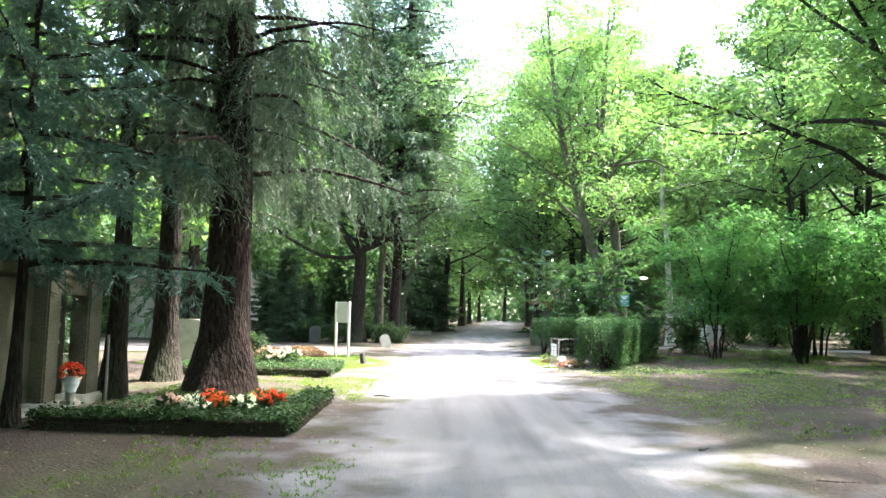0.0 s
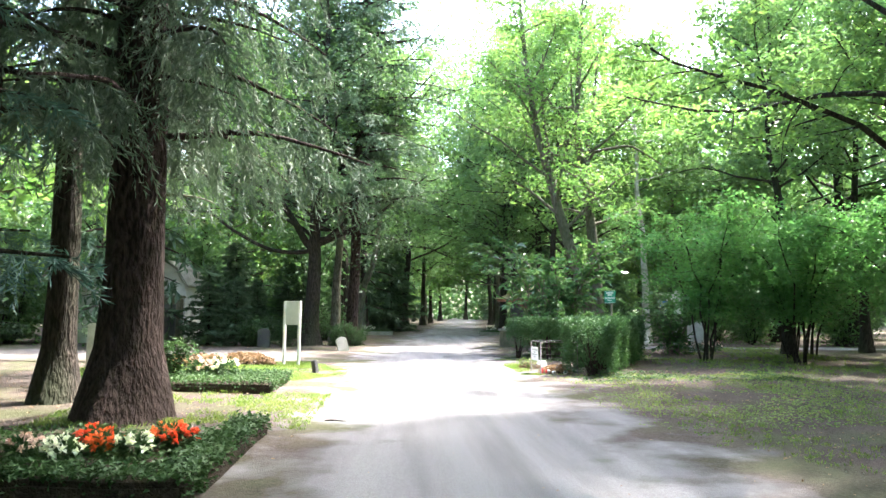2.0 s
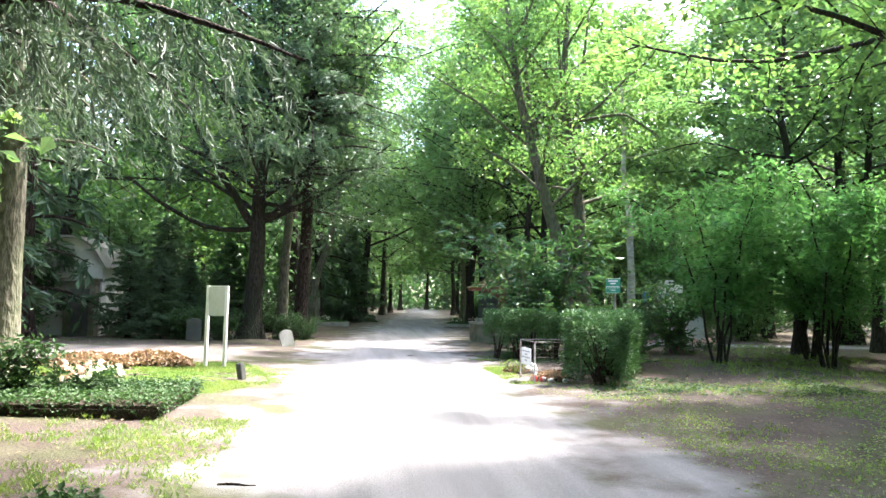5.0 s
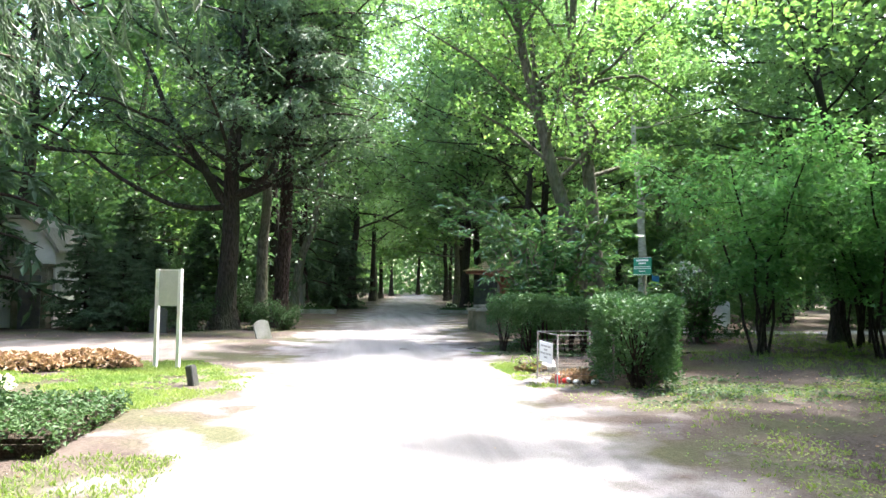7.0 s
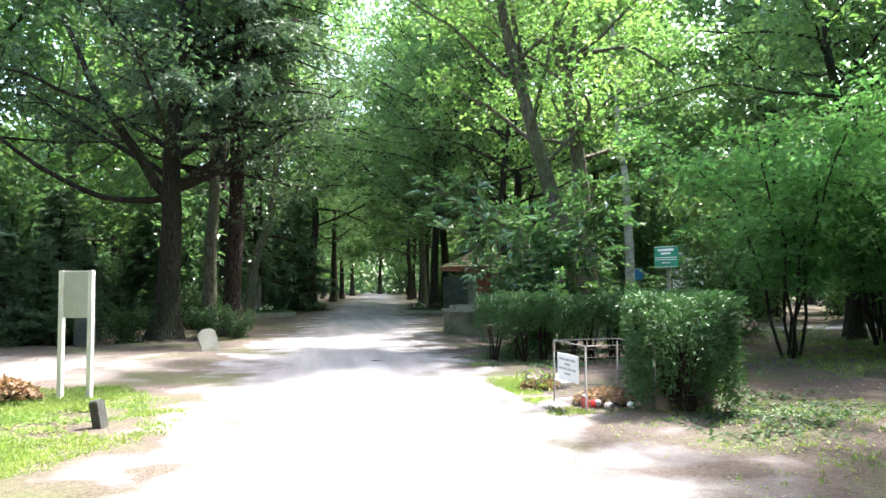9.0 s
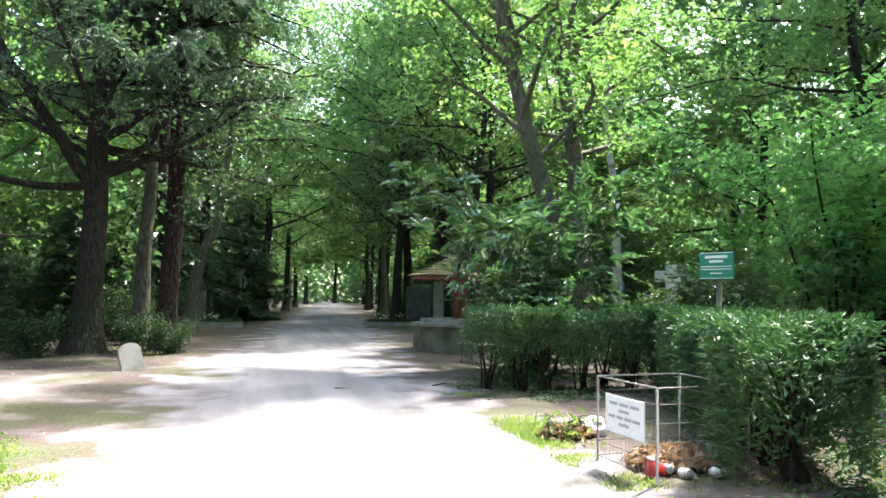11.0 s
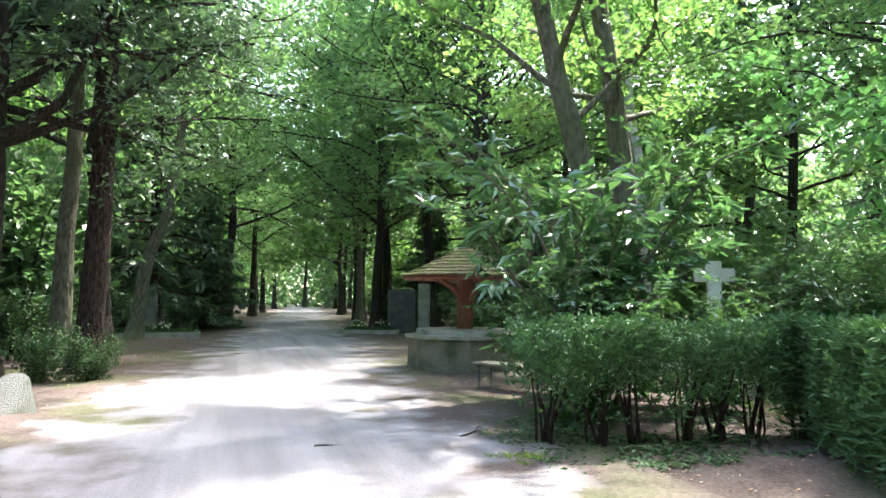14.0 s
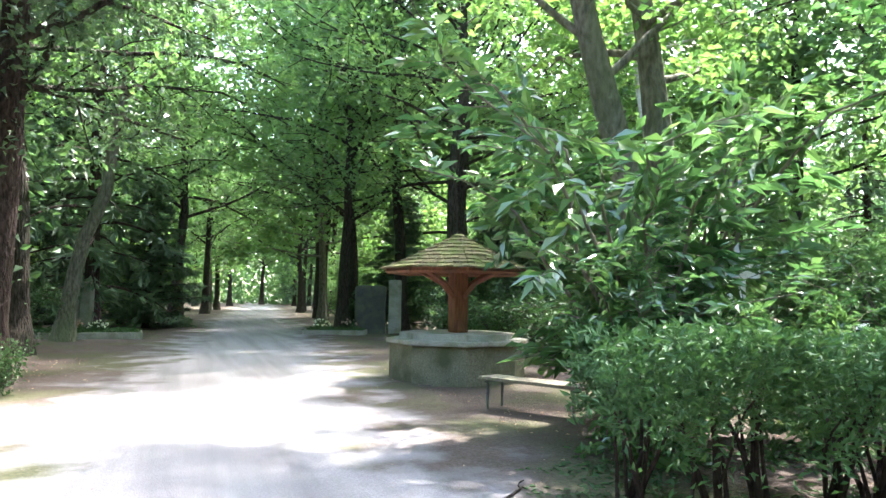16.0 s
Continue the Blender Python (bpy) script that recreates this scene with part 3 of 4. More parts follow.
for k, (x, y, turn, size) in enumerate([(6.9, 50.5, 30, 1.0), (-3.2, 41.0, 170, 1.2), (10.5, 46.0, 80, 1.05), (-4.8, 57.5, 100, 1.1), (8.8, 57.0, 200, 1.15), (0.2, 66.0, 10, 1.3), (9.6, 70.0, 300, 1.35), (2.2, 78.0, 60, 1.05), (10.2, 83.0, 150, 1.0), (3.6, 92.0, 240, 1.0), (14.0, 97.0, 20, 1.0), (6.0, 112.0, 130, 1.1), (16.5, 116.0, 310, 1.1), (11.5, 128.0, 40, 1.2)]):
    if k == 0:
        avenue = put(broadleaf("avenue_tree", 16, 19, 0.26, 0.26, 7.4, 34, 15500, 0.2, M_BARK_DARK, M_LEAF_MID, "dark-stemmed tree arching over the gravel road", spread=0.45, dome=0.3), x, y, turn, size)
        tagged(avenue, group="avenue trees")
    else:
        again(avenue, x, y, turn, size)

# the beech that hangs over the clearing
beech = broadleaf("beech_tree", 15, 18, 0.3, 0.27, 7.2, 36, 30000, 0.18, M_BARK_DARK, M_LEAF_BRIGHT, "spreading beech with bright layered leaves over bare ground", spread=0.3)
put(beech, 12.2, 17.8, 40)

# unseen tall oaks added beside the first stretch; high crowns shade the road
shade_oak = broadleaf("unseen_shade_oak", 18, 20, 0.3, 0.46, 7.4, 32, 24000, 0.24, M_BARK_DARK, M_LEAF_MID, "added unseen oak whose high crown shades the gravel", spread=0.5, dome=0.4)
put(shade_oak, 8.0, 11.2, 60, 1.15)
tagged(shade_oak, group="roadside oaks")
for x, y, turn, size in [(6.6, 2.6, 200, 1.0), (-6.6, 4.4, 310, 1.0), (-6.4, -3.0, 100, 0.95), (9.0, -6.0, 20, 1.0)]:
    again(shade_oak, x, y, turn, size)

side_tree = broadleaf("ash_tree", 17, 16, 0.2, 0.42, 5.2, 26, 14000, 0.18, M_BARK_DARK, M_LEAF_MID, "tall ash rising behind the hazels")
put(side_tree, 14.6, 28.6, 10)
tagged(side_tree, group="ashes behind the hazels")
again(side_tree, 15.2, 21.8, 130, 1.0)
again(side_tree, 19.0, 30.5, 250, 1.05)

# ---- woodland ----
kinds = [
    broadleaf("woodland_tree", 21, 20, 0.24, 0.22, 5.6, 30, 6500, 0.36, M_BARK_DARK, M_LEAF_MID, "tall woodland tree with a straight dark trunk", spread=0.45, twigs=False, dome=0.5),
    broadleaf("woodland_tree", 22, 18, 0.2, 0.2, 5.4, 30, 6500, 0.36, M_BARK_GREY, M_LEAF_BRIGHT, "woodland tree with a grey trunk and fresh green leaves", spread=0.45, twigs=False, dome=0.5),
    broadleaf("woodland_tree", 23, 21, 0.27, 0.3, 6.0, 28, 6500, 0.36, M_BARK_DARK, M_LEAF_DARK, "tall woodland tree with a dark high crown", spread=0.45, twigs=False, dome=0.5),
    conifer("woodland_spruce", 24, 22, 0.24, 0.06, 3.4, 100, M_BARK_RED, M_YEW, "tall dark woodland spruce", 0.09, 0.7, 0.62, 0.42, width=0.3),
]
bushes = [
    shrub("understorey_bush", 31, 5.4, 2.6, 10, 3200, 0.24, M_BARK_DARK, M_LEAF_DARK, "dark green understorey bush", low=0.06, spread=0.45, twigs=False),
    shrub("understorey_bush", 32, 4.4, 2.4, 10, 3200, 0.22, M_BARK_DARK, M_LEAF_MID, "green leafy understorey bush", low=0.06, spread=0.45, twigs=False),
]
wood_rng = np.random.default_rng(5)
placed = []


def free(x, y, gap):
    return all((x - a) ** 2 + (y - b) ** 2 > gap * gap for a, b in placed)


def allowed(x, y):
    if abs(x - road_mid(y)) < (3.6 if y > 55 else 5.0):
        return False
    if -11 < x < 20 and -6 < y < 38:
        return False
    if x < 0 and 22.5 < y < 31 and x > -30:
        return False
    if 8 < x and 31 < y < 35:
        return False
    return not (-8 < x < 14 and 28 < y < 50)


used = [False] * 4
spots = [(20.5, 40), (24, 46.5), (28.5, 38), (33, 47), (22.5, 55), (37, 38), (17, 52), (40, 30), (31, 29.5), (26.5, 24), (16.5, 44.5), (22, 35.8), (28, 52), (14.8, 58)]
placed += spots
for _ in range(6000):
    x, y = wood_rng.uniform(-36, 44), wood_rng.uniform(-8, 125)
    if allowed(x, y) and free(x, y, 5.5 + 0.012 * max(0, y) + 0.05 * abs(x)):
        placed.append((x, y))
        spots.append((x, y))
for i, (x, y) in enumerate(sorted(spots, key=lambda s: (s[0] * 7.3 + s[1] * 3.1) % 5)):
    k = int(wood_rng.choice(4, p=(0.32, 0.3, 0.2, 0.18)))
    size = wood_rng.uniform(0.85, 1.2)
    if x > 12 and y > 30:
        size *= 1.05
    if used[k]:
        tagged(again(kinds[k], x, y, wood_rng.uniform(0, 360), size), group="woodland trees")
    else:
        used[k] = True
        tagged(put(kinds[k], x, y, 0, size), group="woodland trees")
bush_spots = [(17.5, 41), (21, 44), (24.5, 41), (28, 44), (31.5, 40), (35, 43), (20, 50), (26, 49), (30, 34.8), (34, 33), (25.5, 35.6), (27, 29), (23.5, 28), (15.5, 43.5), (17.5, 37)]
for _ in range(4000):
    x, y = wood_rng.uniform(-34, 42), wood_rng.uniform(12, 100)
    if abs(x - road_mid(y)) > 6.0 and not (-11 < x < 20 and y < 40) and not (x < 0 and 22.5 < y < 31) and not (x > 8 and 31 < y < 35) and all((x - a) ** 2 + (y - b) ** 2 > 9 + 0.08 * y for a, b in bush_spots):
        bush_spots.append((x, y))
used = [False, False]
for x, y in bush_spots[:105]:
    k = int(wood_rng.integers(2))
    size = wood_rng.uniform(0.6, 1.3)
    if used[k]:
        tagged(again(bushes[k], x, y, wood_rng.uniform(0, 360), size), group="understorey bushes")
    else:
        used[k] = True
        tagged(put(bushes[k], x, y, 0, size), group="understorey bushes")

# far woods all round
far = Geo()
n = 150000
az = wood_rng.uniform(0, 2 * math.pi, n)
rad = wood_rng.uniform(56, 84, n)
P = np.column_stack([rad * np.cos(az), 62 + rad * 1.25 * np.sin(az), wood_rng.uniform(0, 1, n) * (20 + 4 * np.sin(az * 23) + 2 * np.sin(az * 61))])
far.leaves(P, wood_rng.normal(size=(n, 3)), 1.0, 0.7, wood_rng, flat=0.3)
tagged(part("far_woods", far, M_LEAF_DARK), "far green woodland closing the distance", "woods", kind="stuff")


# ---- shrubs, hedges ----
hazel = shrub("hazel_shrub", 41, 5.6, 3.3, 6, 7000, 0.14, M_BARK_DARK, M_LEAF_HAZEL, "tall leafy hazel with thin dark stems", low=0.25, spread=0.26, flat=0.7, width=0.7)
put(hazel, 9.6, 24.6, 0)
tagged(hazel, group="hazels on the clearing")
for x, y, turn, size in [(12.4, 24.0, 80, 1.0), (15.6, 23.0, 160, 1.1), (18.4, 20.5, 250, 1.1), (13.6, 26.6, 40, 0.95), (15.0, 28.0, 310, 1.1), (19.5, 26.5, 200, 1.2), (21.5, 16.5, 120, 1.1)]:
    again(hazel, x, y, turn, size)

yew = conifer("yew_tree", 42, 8.0, 0.14, 0.03, 3.3, 90, M_BARK_DARK, M_YEW, "broad dark yew with branches down to the ground", 0.02, 0.25, 1.9, 0.22, width=0.3)
put(yew, -0.9, 55.0, 0, 0.85)
tagged(yew, group="dark yews")
for x, y, turn, size in [(-5.2, 55.0, 90, 0.85), (-6.0, 39.5, 200, 0.5), (-8.2, 32.6, 30, 0.42), (-7.0, 32.4, 130, 0.36), (-6.6, 34.6, 300, 0.36), (-8.3, 37.6, 50, 0.6), (10.4, 53.5, 200, 0.8), (11.2, 42.5, 10, 0.5), (-12.0, 19.0, 10, 0.6), (-9.5, 15.0, 100, 0.6), (-17.0, 31.5, 100, 0.6), (12.8, 48.0, 40, 0.75)]:
    again(yew, x, y, turn, size)
small_bush = shrub("low_bush", 43, 1.3, 0.9, 9, 2200, 0.09, M_BARK_DARK, M_IVY, "low dark green bush at the foot of trees", low=0.05, spread=0.16)
put(small_bush, -2.1, 33.5, 0, 0.65)
tagged(small_bush, group="low bushes")
for x, y, turn, size in [(-2.9, 33.2, 40, 0.75), (-4.9, 32.6, 150, 0.8), (-6.2, 32.2, 220, 1.0), (-4.0, 38.0, 10, 1.3), (-3.6, 42.5, 60, 1.2), (8.2, 38.0, 30, 1.2), (9.2, 36.0, 90, 1.4), (8.4, 41.5, 200, 1.3), (10.2, 39.0, 10, 1.6), (7.9, 53.0, 70, 1.3), (-7.2, 20.5, 30, 0.9)]:
    again(small_bush, x, y, turn, size)

laurel = shrub("laurel_bush", 44, 3.6, 2.6, 15, 4200, 0.22, M_BARK_GREY, M_LAUREL, "large cherry laurel with glossy pale-lit leaves behind the hedge", width=0.4, spread=0.025, low=0.08, flat=0.6, shoots=True)
put(laurel, 5.6, 28.2, 0, 1.18)
tagged(laurel, group="laurels")
again(laurel, 10.0, 28.3, 130, 0.66)
again(laurel, 4.9, 27.4, 250, 0.6)
again(laurel, 7.1, 27.2, 60, 0.45)


def hedge_run(name, seed, a, b, width, height, clear, count, label):
    """A clipped hedge from a to b on bare stems; clear: height up to which it is thin."""
    rng = np.random.default_rng(seed)
    a, b = np.array(a, float), np.array(b, float)
    ln = np.hypot(*(b - a))
    top = thing(name, (*a, 0), label, "hedge", turn=math.degrees(math.atan2(b[1] - a[1], b[0] - a[0])))
    wood = Geo()
    n_st = int(ln / 0.5)
    for i in range(n_st):
        x = (i + 0.5) / n_st * ln + rng.uniform(-0.1, 0.1)
        y = rng.uniform(-0.12, 0.12)
        stem = Geo() if i % 2 == 0 else wood
        for _ in range(7):
            pts = curve((x + rng.normal(0, 0.05), y + rng.normal(0, 0.05), -0.05), (rng.normal(0, 0.16), rng.normal(0, 0.16), 1), height * rng.uniform(0.7, 0.92), 5, rng, 0.1)
            stem.tube(pts, np.linspace(rng.uniform(0.014, 0.036), 0.007, 6), 5)
        if stem is not wood:
            part("stem", stem, M_BARK_RED, top, smooth=True)
    part("twig_mass", wood, M_BARK_RED, top, smooth=True)["kind"] = "stuff"
    n = int(count * ln)
    u = rng.random((n, 3))
    x = u[:, 0] * (ln + 0.3) - 0.15
    z = height * u[:, 2] ** 0.55
    lump = 0.07 * np.sin(x * 3.1 + seed) + 0.05 * np.sin(x * 7.7)
    edge = np.where(rng.random(n) < 0.65, np.sign(u[:, 1] - 0.5) * (1 - 0.3 * rng.random(n)), 2 * u[:, 1] - 1)
    y = edge * (width / 2 + lump)
    holes = np.sin(x * 5.3 + seed * 2) * 0.25 + np.sin(x * 11.1) * 0.15
    keep = (z > clear + holes * 0.6 + rng.normal(0, 0.07, n)) | (rng.random(n) < 0.07)
    P = np.column_stack([x, y, z + 0.04 * np.sin(x * 2.3)])[keep]
    P[:, 2] += np.where(P[:, 2] > height * 0.93, rng.random(len(P)) * 0.12, 0)
    D = np.column_stack([rng.normal(0, 0.6, len(P)), np.sign(P[:, 1]) * 0.6 + rng.normal(0, 0.5, len(P)), rng.normal(0.35, 0.5, len(P))])
    g = Geo()
    P[:, 1] *= 1 + np.abs(rng.normal(0, 0.1, len(P))) * (0.4 + np.abs(np.sin(P[:, 0] * 4.1 + P[:, 2] * 3)))
    g.leaves(P, D, 0.085, 0.032, rng, flat=0.4)
    part("foliage", g, M_HEDGE, top)
    return tagged(top, group="clipped hedges")


hedge_run("hedge", 1, (3.55, 26.0), (7.5, 25.3), 0.75, 1.28, 0.6, 4300, "clipped evergreen hedge thin at the foot with bare brown stems")
hedge_run("hedge", 2, (4.5, 19.8), (7.1, 25.2), 1.0, 1.33, 0.02, 7500, "thick clipped evergreen hedge dark in front and fresh on top")

# ---- flower beds ----


def ivy_patch(name, seed, outline_x, outline_y, height, count, label, place, leaf=0.055):
    """A raised bed of soil overgrown with ivy leaves."""
    rng = np.random.default_rng(seed)
    top = thing(name, place, label, "flower bed")
    bm = roughen(box_bm(outline_x, outline_y, height, 0, 0, -0.08, 0.05), 0.05, 2.2, 4)
    part("soil", bm, M_SOIL, top)
    n = int(count * outline_x * outline_y)
    P = np.column_stack([rng.uniform(-outline_x / 2, outline_x / 2, n), rng.uniform(-outline_y / 2, outline_y / 2, n), np.full(n, height - 0.06) + np.abs(rng.normal(0, 0.045, n))])
    m = n // 4
    side = rng.random(m) < 0.5
    Q = np.column_stack([np.where(side, rng.choice((-1, 1), m) * outline_x / 2, rng.uniform(-outline_x / 2, outline_x / 2, m)), np.where(side, rng.uniform(-outline_y / 2, outline_y / 2, m), rng.choice((-1, 1), m) * outline_y / 2), rng.uniform(0.05, 1, m) ** 0.6 * height])
    P = np.concatenate([P, Q * (1.02, 1.02, 1)])
    g = Geo()
    g.leaves(P, rng.normal(size=(len(P), 3)) * (1, 1, 0.4), leaf, leaf * 0.85, rng, flat=0.75)
    part("ivy", g, M_IVY, top)
    return top


def flower_clump(seed, x, y, z, petals, label, r=0.17, h=0.26):
    rng = np.random.default_rng(seed)
    top = thing("flower_clump", (x, y, z), label, "flowers", "flowers in the grave bed")
    g = Geo()
    n = 420
    d = rng.normal(size=(n, 3))
    d /= np.linalg.norm(d, axis=1)[:, None]
    P = d * rng.uniform(0.3, 1, (n, 1)) * (r, r, h * 0.5) + (0, 0, h * 0.5)
    g.leaves(P, d, 0.06, 0.035, rng)
    part("foliage", g, M_IVY, top)
    for k in range(22):
        q = rng.normal(size=3)
        q /= np.linalg.norm(q)
        c = q * (r, r, h * 0.5) * 1.02 + (0, 0, h * 0.58)
        if c[2] < h * 0.45:
            c[2] = h * 0.9 - c[2] * 0.3
        b = Geo()
        m = 14
        dd = rng.normal(size=(m, 3)) + (0, 0, 0.5)
        b.leaves(np.tile(c, (m, 1)), dd, 0.05, 0.035, rng)
        part("blossom", b, petals, top)
    return top


ivy_patch("ivy_border", 1, 3.1, 0.42, 0.26, 1500, "low dark ivy border along the front of the grave bed", (-3.4, 8.75, 0))
ivy_patch("ivy_border", 2, 0.4, 2.9, 0.24, 1500, "low dark ivy border along the road edge of the bed", (-2.0, 10.35, 0))
ivy_patch("grave_bed", 3, 2.6, 2.4, 0.16, 260, "dark soil grave bed with creeping ivy", (-3.5, 10.2, 0))
for k, (x, y, m, lab) in enumerate([(-3.75, 9.75, M_PETAL_PINK, "yellowish pink begonias in the grave bed"), (-3.35, 9.7, M_PETAL_WHITE, "white begonias in the grave bed"), (-3.05, 9.95, M_PETAL_ORANGE, "orange begonias in the grave bed"), (-2.78, 9.9, M_PETAL_WHITE, "white begonias in the grave bed"), (-2.42, 10.25, M_PETAL_RED, "red begonias in the grave bed"), (-2.62, 10.5, M_PETAL_ORANGE, "orange begonias in the grave bed"), (-3.3, 10.3, M_PETAL_RED, "red begonias in the grave bed")]):
    flower_clump(50 + k, x, y, 0.07, m, lab)
ivy_patch("ivy_bed", 4, 3.6, 2.2, 0.27, 700, "raised ivy bed with a steep dark soil edge", (-4.35, 17.1, 0))
put(shrub("rhododendron", 45, 0.75, 0.7, 9, 900, 0.11, M_BARK_DARK, M_IVY, "small rhododendron growing in the ivy bed", width=0.4, low=0.1, spread=0.1), -4.9, 17.1).location.z = 0.18
for k, (x, y, c) in enumerate([(-3.95, 17.6, M_PETAL_PINK), (-4.25, 17.35, M_PETAL_PINK), (-3.7, 17.3, M_PETAL_WHITE)]):
    flower_clump(70 + k, x, y, 0.17, c, "pale pink hydrangea in the ivy bed", 0.26, 0.4)


def leaf_heap(name, seed, x, y, lx, ly, h, n, mat, label):
    rng = np.random.default_rng(seed)
    top = thing(name, (x, y, ground_height(x, y)), label, "leaf pile")
    core = bmesh.new()
    bmesh.ops.create_icosphere(core, subdivisions=4, radius=1)
    for v in core.verts:
        k = 1 + 0.25 * noise.noise(v.co * 2.3)
        v.co = Vector((v.co.x * lx * 0.92 * k, v.co.y * ly * 0.92 * k, v.co.z * h * 0.85 * k))
    part("heap", core, M_SOIL, top)
    a, r = rng.uniform(0, 2 * math.pi, n), np.sqrt(rng.random(n))
    P = np.column_stack([np.cos(a) * r * lx * 1.1, np.sin(a) * r * ly * 1.1, h * np.sqrt(np.clip(1 - r ** 2, 0.005, 1)) * rng.uniform(0.8, 1.1, n)])
    g = Geo()
    g.leaves(P, rng.normal(size=(n, 3)) * (1, 1, 0.5), 0.1, 0.07, rng, flat=0.5, curl=0.3)
    part("leaves", g, mat, top)["kind"] = "stuff"
    return top


leaf_heap("leaf_pile", 1, -4.5, 22.7, 0.75, 0.4, 0.3, 1500, M_DRY, "heap of dry brown leaves on the grass")
leaf_heap("leaf_pile", 2, -5.7, 22.2, 0.9, 0.4, 0.24, 1500, M_DRY, "low heap of dry brown leaves on the grass")

# ---- tomb beside the spruce ----
tomb = thing("stone_tomb", (-5.75, 0, 0), "pale mossy concrete tomb with pilasters and a latticed door niche", "tomb")
part("wall", box_bm(0.35, 2.9, 2.0, -0.2, 8.75, -0.1, 0.02), M_CONCRETE, tomb)
part("wall", box_bm(2.2, 0.3, 1.95, -1.5, 11.35, -0.1, 0.02), M_CONCRETE, tomb)
part("pilaster", box_bm(0.3, 0.34, 2.05, 0.05, 10.05, -0.1, 0.025), M_CONCRETE, tomb)
part("pilaster", box_bm(0.3, 0.42, 2.05, 0.05, 11.25, -0.1, 0.025), M_CONCRETE, tomb)
part("lintel", box_bm(0.34, 0.78, 0.3, 0.0, 10.63, 1.7, 0.02), M_CONCRETE, tomb)
part("cornice", box_bm(2.9, 4.5, 0.14, -1.25, 9.35, 1.96, 0.03), M_CONCRETE, tomb)
part("plinth", box_bm(0.5, 4.2, 0.22, 0.02, 9.4, -0.05, 0.03), M_STONE, tomb)
# Near-black door colour carries the shade of the set-back niche.
door = part("door", box_bm(0.06, 0.8, 1.7, -0.22, 10.63, 0.0, 0.01), M_STONE_DARK, tomb, "door panel set back, its near-black standing for niche shade")
for k in range(6):
    for sgn in (-1, 1):
        g = Geo()
        y0, z0 = 10.63 - 0.26 + (k % 3) * 0.2, 1.1 + (k // 3) * 0.28
        g.tube([(-0.17, y0 - 0.1, z0 - sgn * 0.14), (-0.17, y0 + 0.12, z0 + sgn * 0.14)], (0.012, 0.012), 6)
        part("lattice_bar", g, M_STONE_LIGHT, door)
# Raised cross stands for a carved one; dark colour is its recess shade.
part("carved_cross_shade", box_bm(0.05, 0.1, 0.6, 0.0, 8.75, 1.3, 0.01), M_STONE_DARK, tomb)
part("carved_cross_shade", box_bm(0.052, 0.4, 0.1, 0.0, 8.75, 1.6, 0.01), M_STONE_DARK, tomb)

pot = thing("flower_pot", (-5.2, 9.95, 0.16), "white pot of red flowers on a stone stand by the tomb", "flower pot")
g = Geo()
g.tube([(0, 0, 0), (0, 0, 0.04), (0, 0, 0.05), (0, 0, 0.24)], (0.13, 0.13, 0.07, 0.06), 12)
part("stand", g, M_STONE, pot, smooth=True)
g = Geo()
g.tube([(0, 0, 0.24), (0, 0, 0.36), (0, 0, 0.38), (0, 0, 0.38)], (0.09, 0.13, 0.14, 0.12), 16)
part("bowl", g, M_WHITE, pot, "white glazed bowl", smooth=True)
g = Geo()
rr = np.random.default_rng(9)
d = rr.normal(size=(160, 3)) + (0, 0, 0.4)
d /= np.linalg.norm(d, axis=1)[:, None]
g.leaves(d * (0.12, 0.12, 0.1) + (0, 0, 0.44), d, 0.06, 0.05, rr)
part("blossom", g, M_PETAL_RED, pot, "red blossoms")
g = Geo()
g.tube([(0, 0, -0.1), (0.01, 0, 0.6), (0.0, 0.01, 1.15)], (0.022, 0.02, 0.018), 8)
tagged(part("wooden_stake", g, M_BARE_WOOD, None, at=pose(-4.55, 9.6, 0)), "thin pale wooden stake standing in the bed", "stake")


def headstone(x, y, w, h, t, mat, label, turn=0.0, tilt=0.0, round_top=0.3):
    top = [(w / 2 * math.cos(a), h - round_top * w + round_top * w * math.sin(a)) for a in np.linspace(0, math.pi, 9)]
    bm = roughen(prism_bm([(-w / 2, -0.1), (w / 2, -0.1), *[(w / 2 if i == 0 else p[0], p[1]) for i, p in enumerate(top)]], t, 0.012), 0.004, 9, 1)
    ob = part("gravestone", bm, mat)
    ob.matrix_basis = pose(x, y, ground_height(x, y), tilt, tilt * 0.6, turn)
    return tagged(ob, label, "gravestone")


headstone(-2.3, 29.6, 0.42, 0.56, 0.16, M_STONE, "small rounded weathered gravestone leaning on the earth", 20, -18)
headstone(-2.24, 20.4, 0.13, 0.33, 0.12, M_STONE_DARK, "small dark marker stone in the grass", 60, -8)
headstone(-6.7, 18.6, 0.62, 1.2, 0.16, M_STONE_LIGHT, "bright upright white gravestone in the sun", 10, 0, 0.06)
headstone(-3.3, 51.0, 0.42, 1.3, 0.25, M_STONE_LIGHT, "pale upright gravestone on the roadside plot", -10, 0, 0.1)
headstone(-2.75, 50.6, 0.36, 1.9, 0.36, M_STONE, "slim grey stone pillar on the roadside plot", -20, 0, 0.15)
headstone(8.0, 50.2, 1.3, 2.0, 0.25, M_STONE_DARK, "dark broad gravestone beneath trees", -25, 0, 0.05)
headstone(8.9, 49.6, 0.5, 2.2, 0.4, M_STONE, "tall plain grey stone pillar", -20, 0, 0.05)
headstone(-5.7, 31.6, 0.5, 0.75, 0.2, M_STONE_DARK, "low dark gravestone before bushes", 10, 0, 0.2)
